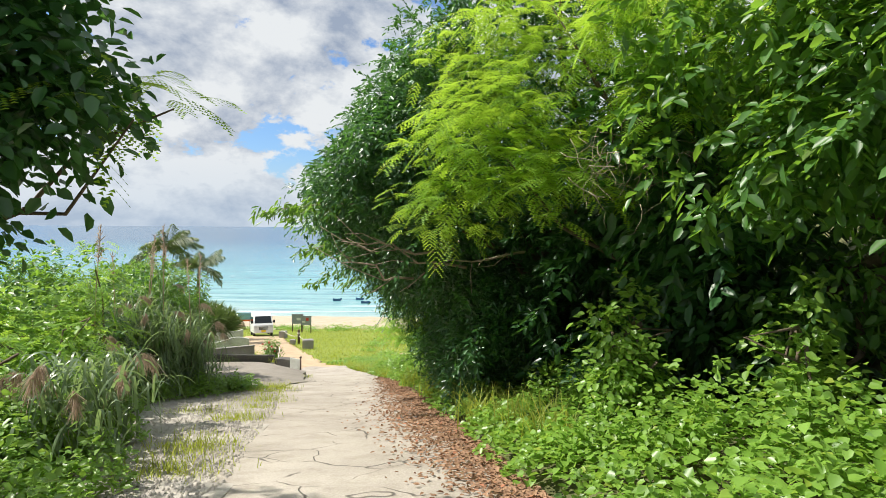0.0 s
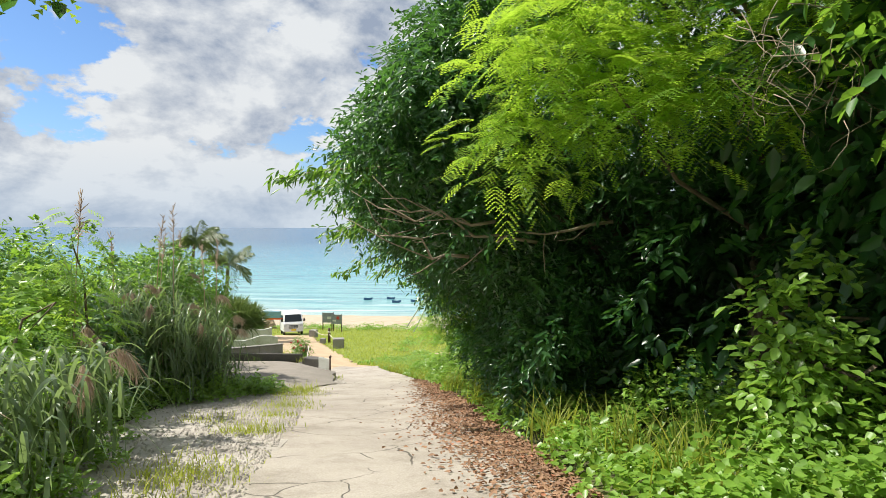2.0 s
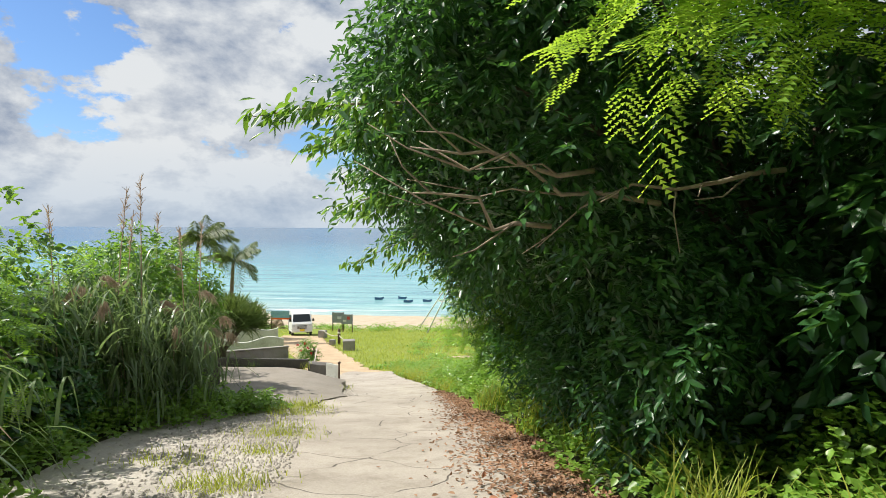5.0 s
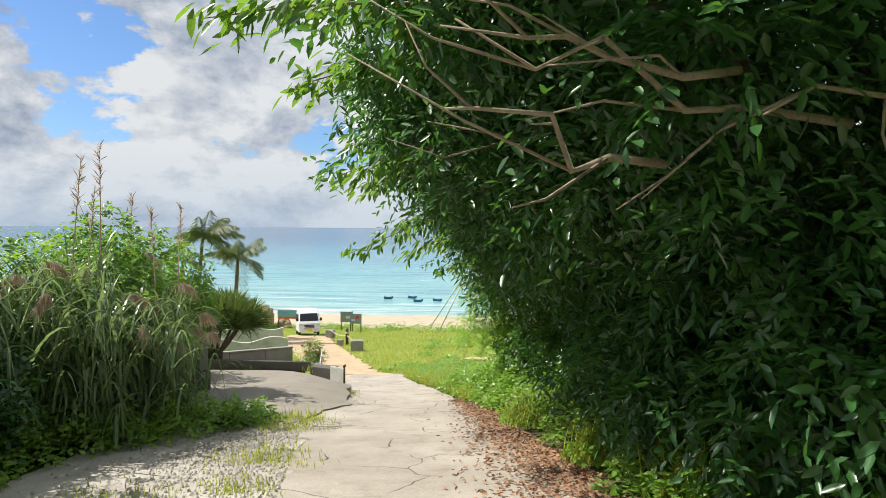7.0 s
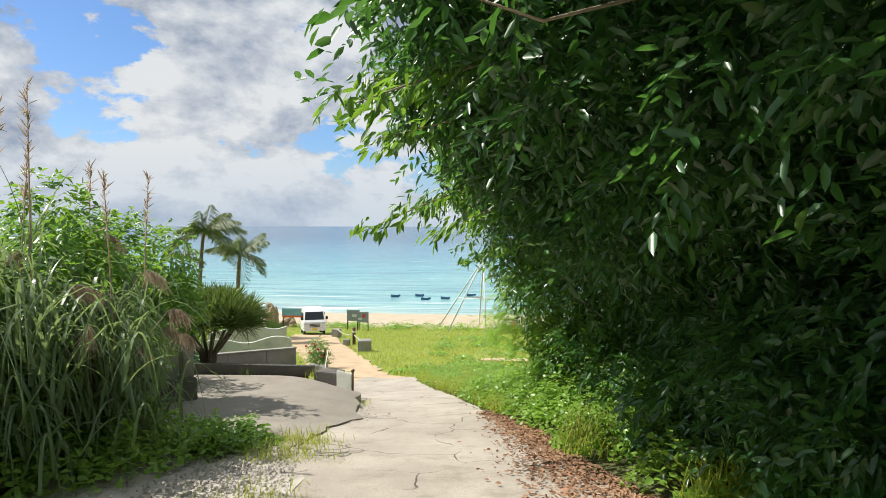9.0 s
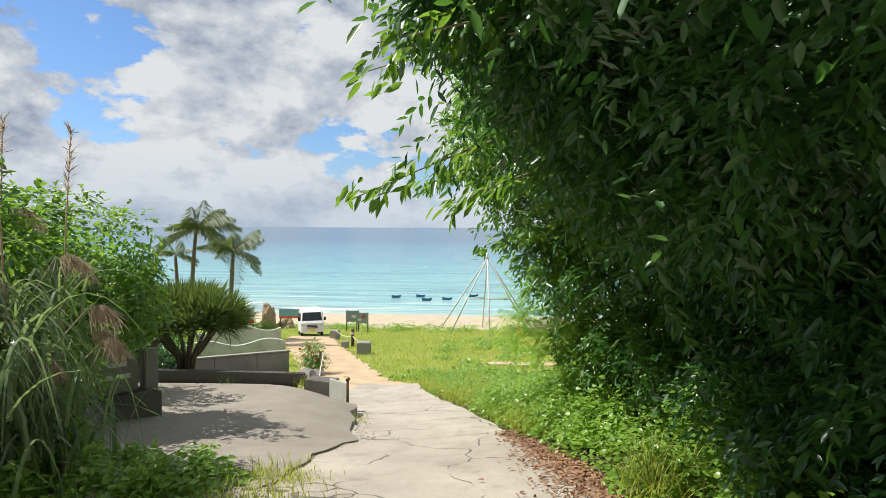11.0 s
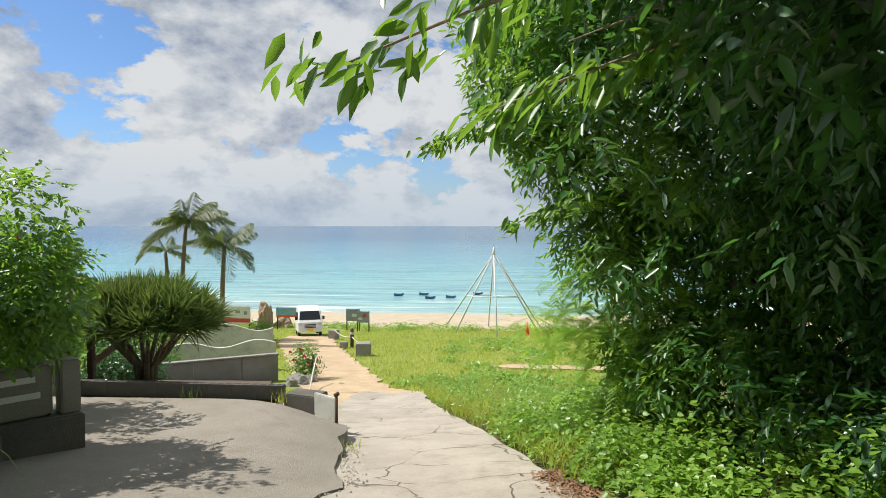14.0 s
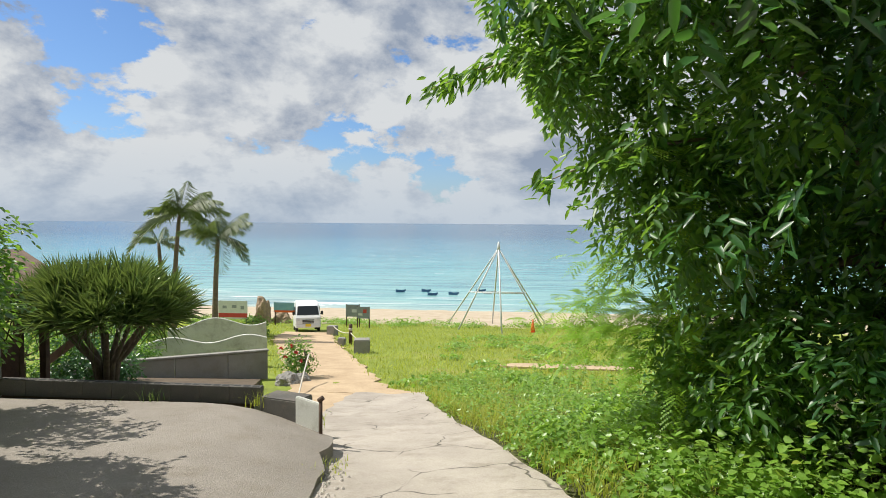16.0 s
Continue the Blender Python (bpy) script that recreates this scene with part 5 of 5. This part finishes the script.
for a, b in (((-12.0, 49.4), (-9.5, 43.2)), ((-8.0, 39.5), (-9.5, 43.2))):
    p0, p1 = [Vector((q[0], q[1], float(ground_z(*q)) + 0.5)) for q in (a, b)]
    pts = [p0.lerp(p1, s) - Vector((0, 0, 0.6 * s * (1 - s))) for s in (0, 0.2, 0.4, 0.6, 0.8, 1)]
    tagged(part("rope", tube(pts, [0.022] * 6, 6), M_ROPE), "pale rope slung between block and bollard", "rope")

# ---- walls of the planting bed ----


def wall_run(name, a, b, z0, z1, thick, mat, label, joints=(), wave=None, cap=0.0):
    a, b = Vector((*a, 0)), Vector((*b, 0))
    ln = (b - a).length
    turn = math.degrees(math.atan2(b.y - a.y, b.x - a.x))
    t = thing(name, a.x, a.y, z0, label, "garden wall", kind="structure", turn=turn)
    edges = [0.0, *[j * ln for j in joints], ln]
    for s0, s1 in zip(edges, edges[1:]):
        n = max(2, int((s1 - s0) / 0.08)) if wave else 1
        bm = bmesh.new()
        secs = []
        for i in range(n + 1):
            s = s0 + 0.006 + (s1 - s0 - 0.012) * i / n
            h = z1 - z0 + (wave(s) if wave else 0)
            secs.append([(s, 0, 0), (s, thick, 0), (s, thick, h), (s, 0, h)])
        loft(secs, bm)
        bmesh.ops.bevel(bm, geom=[e for e in bm.edges if len(e.link_faces) == 2 and e.calc_face_angle(0) > 1.0], offset=0.01, segments=1, affect="EDGES")
        part("panel", bm, mat, t)
    if cap:
        part("coping", box(-0.02, -0.03, z1 - z0 + 0.002, ln + 0.02, thick + 0.03, z1 - z0 + cap, 0.012), M_WALLC, t)
    return t


wall_run("wall_east", (-12.9, 28.5), (-8.7, 31.0), -5.6, -4.53, 0.14, M_WALLC, "weathered grey concrete retaining wall with panel joints", (0.3, 0.55, 0.8), None, 0.05)
wall_run("wall_wavy", (-13.9, 32.0), (-9.75, 33.7), -5.6, -4.68, 0.12, M_PALE, "pale green wall with a wavy top edge", (), lambda s: 0.1 * math.cos(s * 2 * math.pi / 2.1 + 0.9))
wall_run("wall_wavy", (-14.2, 36.0), (-11.2, 37.4), -6.0, -4.78, 0.12, M_PALE, "pale green wall with a wavy top edge", (), lambda s: 0.16 * math.cos(s * 2 * math.pi / 2.6 + 2.6))


kerb = thing("block_kerb", -9.25, 23.02, -3.46, "low dark kerb of hollow concrete blocks edging the forecourt", "kerb", kind="structure", turn=0.0)
first = None
for i in range(9):
    ob = new("block", first.data) if first else part("block", box(0.001, 0, 0, 0.389, 0.12, 0.21, 0.004), M_BLOCK, kerb)
    first = first or ob
    ob.parent = kerb
    ob.matrix_basis = pose(0.39 * i, 0.0, 0.0, 0, 0, 0)
    # solid dark insets: the shade inside the hollows is put in as colour
    for k in range(3):
        cav = part("cavity", box(0.03 + k * 0.122, 0.03, 0.195, 0.115 + k * 0.122, 0.09, 0.2115), M_HOLE_SHADE, ob)
ledge = part("kerb_step", box(0, 0, -0.55, 0.54, 0.35, 0.14, 0.015), M_BLOCK)
ledge.matrix_world = pose(-5.70, 22.9, -3.47, 0, 0, -16)
tagged(ledge, "stained concrete step at the end of the kerb", "step", kind="structure")
# the pale colour stands in for sunlight on a concrete block's side
panel = part("concrete_slab", box(0, 0, -0.3, 0.46, 0.05, 0.36, 0.01), M_PALE)
panel.matrix_world = pose(-5.17, 22.66, -3.60, 0, 0, -36)
tagged(panel, "upright slab coloured pale as a sunlit concrete face between kerb and iron post", "slab")
post = thing("iron_post", -4.74, 22.24, -3.52, "short rusty iron post at the forecourt's corner", "post")
part("shaft", tube([(0, 0, -0.25), (0, 0, 0.36)], [0.022, 0.022], 8), M_WOOD, post)
part("head", tube([(-0.02, 0, 0.36), (0.03, 0, 0.40)], [0.03, 0.026], 8), M_WOOD, post)


# ---- roofed gate ----
def gate(x, y, z):
    t = thing("roofed_gate", x, y, z, "small brown timber gate with a pitched shingle roof and lattice", "gate")
    for u in (-0.65, 0.65):
        for v in (0.0, 0.5):
            part("post", box(u - 0.05, v - 0.05, -0.3, u + 0.05, v + 0.05, 1.35, 0.008), M_WOOD, t)
    for s in (-1, 1):
        secs = [[(0, -0.35, 1.78), (s * 0.85, -0.35, 1.27), (s * 0.85, -0.35, 1.22), (0, -0.35, 1.72)], [(0, 0.85, 1.78), (s * 0.85, 0.85, 1.27), (s * 0.85, 0.85, 1.22), (0, 0.85, 1.72)]]
        r = part("roof", loft(secs), M_ROOFW, t)
        for k in range(6):
            f = (k + 0.5) / 6
            part("shingle", box(s * 0.85 * f - 0.09, -0.36, 0, s * 0.85 * f + 0.09, 0.86, 0.018), M_ROOFW, r).matrix_basis = pose(0, 0, 1.80 - 0.51 * f) @ Matrix.Translation((s * 0.85 * f, 0, 0)) @ Euler((0, s * radians(31), 0)).to_matrix().to_4x4() @ Matrix.Translation((-s * 0.85 * f, 0, 0))
    part("beam", box(-0.75, -0.06, 1.2, 0.75, 0.06, 1.3, 0.01), M_WOOD, t)
    part("gable", loft([[(-0.7, -0.3, 1.27), (0.7, -0.3, 1.27), (0, -0.3, 1.7)], [(-0.7, -0.27, 1.27), (0.7, -0.27, 1.27), (0, -0.27, 1.7)]]), M_WOOD, t)
    lat = part("lattice", box(-0.6, -0.01, 0.5, 0.6, 0.01, 0.55), M_WOOD, t)
    for k in range(9):
        for s in (-1, 1):
            o = -0.6 + 0.15 * k
            part("slat", tube([(max(-0.6, min(0.6, o)), 0.012 * s, 0.55), (max(-0.6, min(0.6, o + s * 0.45)), 0.012 * s, 1.0)], [0.012, 0.012], 4), M_WOOD, lat)
    part("board", box(-0.6, -0.015, -0.1, 0.6, 0.015, 0.5, 0.004), M_WOOD, t)
    return t


gate(-10.2, 23.75, -3.45)
brace = part("timber_plank", box(-0.5, -0.03, -0.06, 0.5, 0.03, 0.06, 0.008), M_ROOFW)
brace.matrix_world = pose(-9.75, 25.1, -3.2, 0, -38, 10)
tagged(brace, "weathered timber plank leaning beside the gate", "plank")
side = thing("garden_wall", -10.9, 22.95, -3.5, "brown stained wall with a concrete post at its end", "garden wall", kind="structure")
part("panel", box(0, 0, 0, 1.5, 0.12, 0.75, 0.01), M_WOOD, side)
part("post", box(1.5, -0.03, 0, 1.66, 0.14, 0.95, 0.012), M_WALLC, side)

# ---- name stone ----
stone = thing("name_stone", -7.25, 19.8, -3.15, "grey stone plaque on a plinth at the forecourt's edge", "plaque", turn=52)
part("plinth", box(-0.55, -0.18, -0.2, 0.55, 0.2, 0.36, 0.02), M_BLOCK, stone)
slab = part("slab", box(-0.36, -0.06, 0.37, 0.3, 0.06, 0.88, 0.02), M_WALLC, stone)
for k, w in enumerate((0.36, 0.44)):
    part("lettering", box(-0.03 - w / 2, -0.066, 0.72 - k * 0.16, -0.03 + w / 2, -0.0615, 0.78 - k * 0.16), M_SIGNW, slab)
part("pillar", box(0.36, -0.1, 0.36, 0.54, 0.1, 0.9, 0.015), M_WALLC, stone)
low = part("edge_wall", box(0, 0, -0.3, 2.4, 0.18, 0.24, 0.02), M_BLOCK)
low.matrix_world = pose(-6.35, 17.45, -2.95, 0, 3, 112)
tagged(low, "low mossy concrete edging wall beside the forecourt", "edging wall", kind="structure")


# ---- tufts, flowers, stones ----
def tuft(x, y, z, seed, n=45, h=0.22, mat=None, label="tuft of grass growing out of the concrete", spread=0.05, width=0.008, lean=0.7):
    rng = np.random.default_rng(seed)
    roots = np.concatenate([rng.normal(size=(n, 2)) * spread, np.zeros((n, 1))], 1)
    v, f = blades(rng, roots, h, width, lean, 4, 0.5)
    ob = mesh_of("grass_tuft", v, f, mat or M_GRASS)
    ob.matrix_world = pose(x, y, z)
    return tagged(ob, label, "grass tuft", "grass tufts in the paving", "stuff")


tuft(-7.1, 23.0, -3.43, 1, 40, 0.2, M_STRAP, "strappy dark tuft hanging over the kerb", 0.12)
tuft(-5.75, 22.95, -3.45, 2, 40, 0.22, None, "green tuft at the end of the kerb", 0.06)
tuft(-5.35, 23.5, -3.9, 3, 70, 0.3, None, "green tuft beside the sandy track", 0.15)
for i, (x, y, n, h, s) in enumerate(((-4.42, 20.75, 60, 0.07, 0.12), (-4.35, 21.2, 50, 0.08, 0.1), (-4.75, 21.9, 40, 0.09, 0.1), (-3.3, 11.9, 520, 0.1, 0.2), (-3.65, 14.4, 620, 0.1, 0.26), (-3.0, 9.6, 520, 0.12, 0.24), (-4.15, 16.4, 700, 0.11, 0.3), (-3.45, 13.3, 240, 0.09, 0.16), (-2.75, 8.6, 420, 0.13, 0.22), (-4.1, 12.7, 260, 0.08, 0.24), (-4.2, 17.3, 420, 0.13, 0.2))):
    tuft(x, y, float(road_z(x, y)) + (0.03 if y > 20 else -0.01), 10 + i, n, h, None, "yellow-green grass tuft in a gap of the paving", s)
for i, (x, y) in enumerate(((-0.15, 10.6), (0.2, 9.7), (-0.7, 14.4), (-0.3, 12.9), (0.35, 8.9), (-1.15, 16.6))):
    tuft(x, y, float(ground_z(x, y)), 40 + i, 120, 0.5, M_GRASS, "tall green grass tuft at the foot of the hedge", 0.12, 0.012)

hib = shrub("flowering_shrub", -8.1, 31.3, 0.4, 0.95, "hibiscus shrub with red flowers at the end of a wall", 90, 380, mat=M_LEAF_MID, leaf=(0.06, 0.04), keep=None)
shrub("bush", -15.6, 47.0, 0.75, 0.95, "leafy green bush beside a wavy wall", 91, 520, leaf=(0.09, 0.05), keep=None)
shrub("bush", -17.3, 46.0, 0.9, 1.0, "leafy green bush beneath the palms", 92, 600, leaf=(0.09, 0.05), keep=None)
shrub("bush", -19.5, 43.0, 1.3, 1.7, "dense bush below the coconut palms", 93, 900, leaf=(0.1, 0.05), keep=None)
shrub("bush", -14.5, 40.0, 1.0, 1.1, "leafy green bush behind a wavy wall", 94, 700, leaf=(0.09, 0.05), keep=None)
shrub("bush", -12.2, 27.0, 1.0, 1.6, "dark leafy bush behind the gate", 95, 700, leaf=(0.07, 0.04), keep=None)


def petals(spots, r, seed, parent):
    rng = np.random.default_rng(seed)
    for sx, sy, sz in spots:
        n = 9
        way = unit(rng.normal(size=(n, 3)) + [0, -0.4, 0.3])
        v, f = leaf_arrays(np.tile([[sx, sy, sz]], (n, 1)), way, rng.normal(size=(n, 3)), np.full(n, r), np.full(n, r * 0.8))
        mesh_of("flower", v, f, M_FLOWER, parent, "red flower")


petals([(-0.1, -0.42, 0.62), (0.18, -0.38, 0.75), (0.05, -0.36, 0.9), (-0.25, -0.3, 0.8), (0.28, -0.25, 0.5)], 0.07, 3, hib)
boug = [o for o in bpy.data.objects if o.get("label", "").startswith("tall bougainvillea")][0]
petals([(1.2, -0.3, 2.0), (1.1, -0.5, 2.5), (0.9, -0.7, 1.6), (1.25, 0.1, 2.3), (0.7, -0.9, 2.7)], 0.05, 4, boug)
for i, (x, y, r) in enumerate(((-7.9, 30.2, 0.28), (-7.7, 30.7, 0.2))):
    rock("boulder", x, y, float(ground_z(x, y)), r, r, r * 0.9, M_WALLC, "grey boulder beside the wall's end", 7.0 + i, "boulder")
hose = part("hose", tube([(-7.5, 30.6, -4.5), (-7.3, 29.6, -4.7), (-6.9, 28.0, -4.78), (-6.5, 26.0, -4.4), (-6.2, 25.0, -4.2)], [0.018] * 5, 6), M_ROPE)
tagged(hose, "pale hose trailing from a stake along the track", "hose")


def pebbles():
    """Loose stones on the lay-by and crumbs along the broken edge."""
    rng = np.random.default_rng(15)
    n = 5200
    y = rng.uniform(7.5, 17.2, n)
    x = left_edge(y) - np.abs(rng.normal(size=n)) * 0.75 + 0.1
    ye = rng.uniform(18.6, 22, 220)
    xe = np.interp(ye, (18.6, 19.5, 20.3, 21.2, 22), (-4.4, -3.93, -4.2, -4.4, -4.85)) + np.abs(rng.normal(size=220)) * 0.09
    x, y = np.concatenate([x, xe]), np.concatenate([y, ye])
    n = len(x)
    p = np.stack([x, y, road_z(x, y) + 0.002], 1)
    s = rng.uniform(0.006, 0.02, (n, 1))
    c = [np.array(k) for k in ((1, 0, 0), (0, 1, 0), (-1, 0, 0), (0, -1, 0))]
    tw = rng.uniform(0, 6.28, n)
    ring = [p + s * np.stack([np.cos(tw + a) * f, np.sin(tw + a) * f, np.full(n, 0.0)], 1) for a, f in ((0, 1.2), (1.6, 0.9), (3.0, 1.1), (4.6, 0.8))]
    top = [q * 0.45 + p * 0.55 + UP * s * 0.9 for q in ring]
    v = np.stack(ring + top, 1).reshape(-1, 3)
    b = (np.arange(n) * 8)[:, None]
    f = np.concatenate([b + [4, 5, 6, 7]] + [b + [k, (k + 1) % 4, 4 + (k + 1) % 4, 4 + k] for k in range(4)], 0)
    tagged(mesh_of("loose_stones", v, f, M_GRAVEL), "loose grey stones scattered on the gravel lay-by", "gravel", kind="stuff")


pebbles()
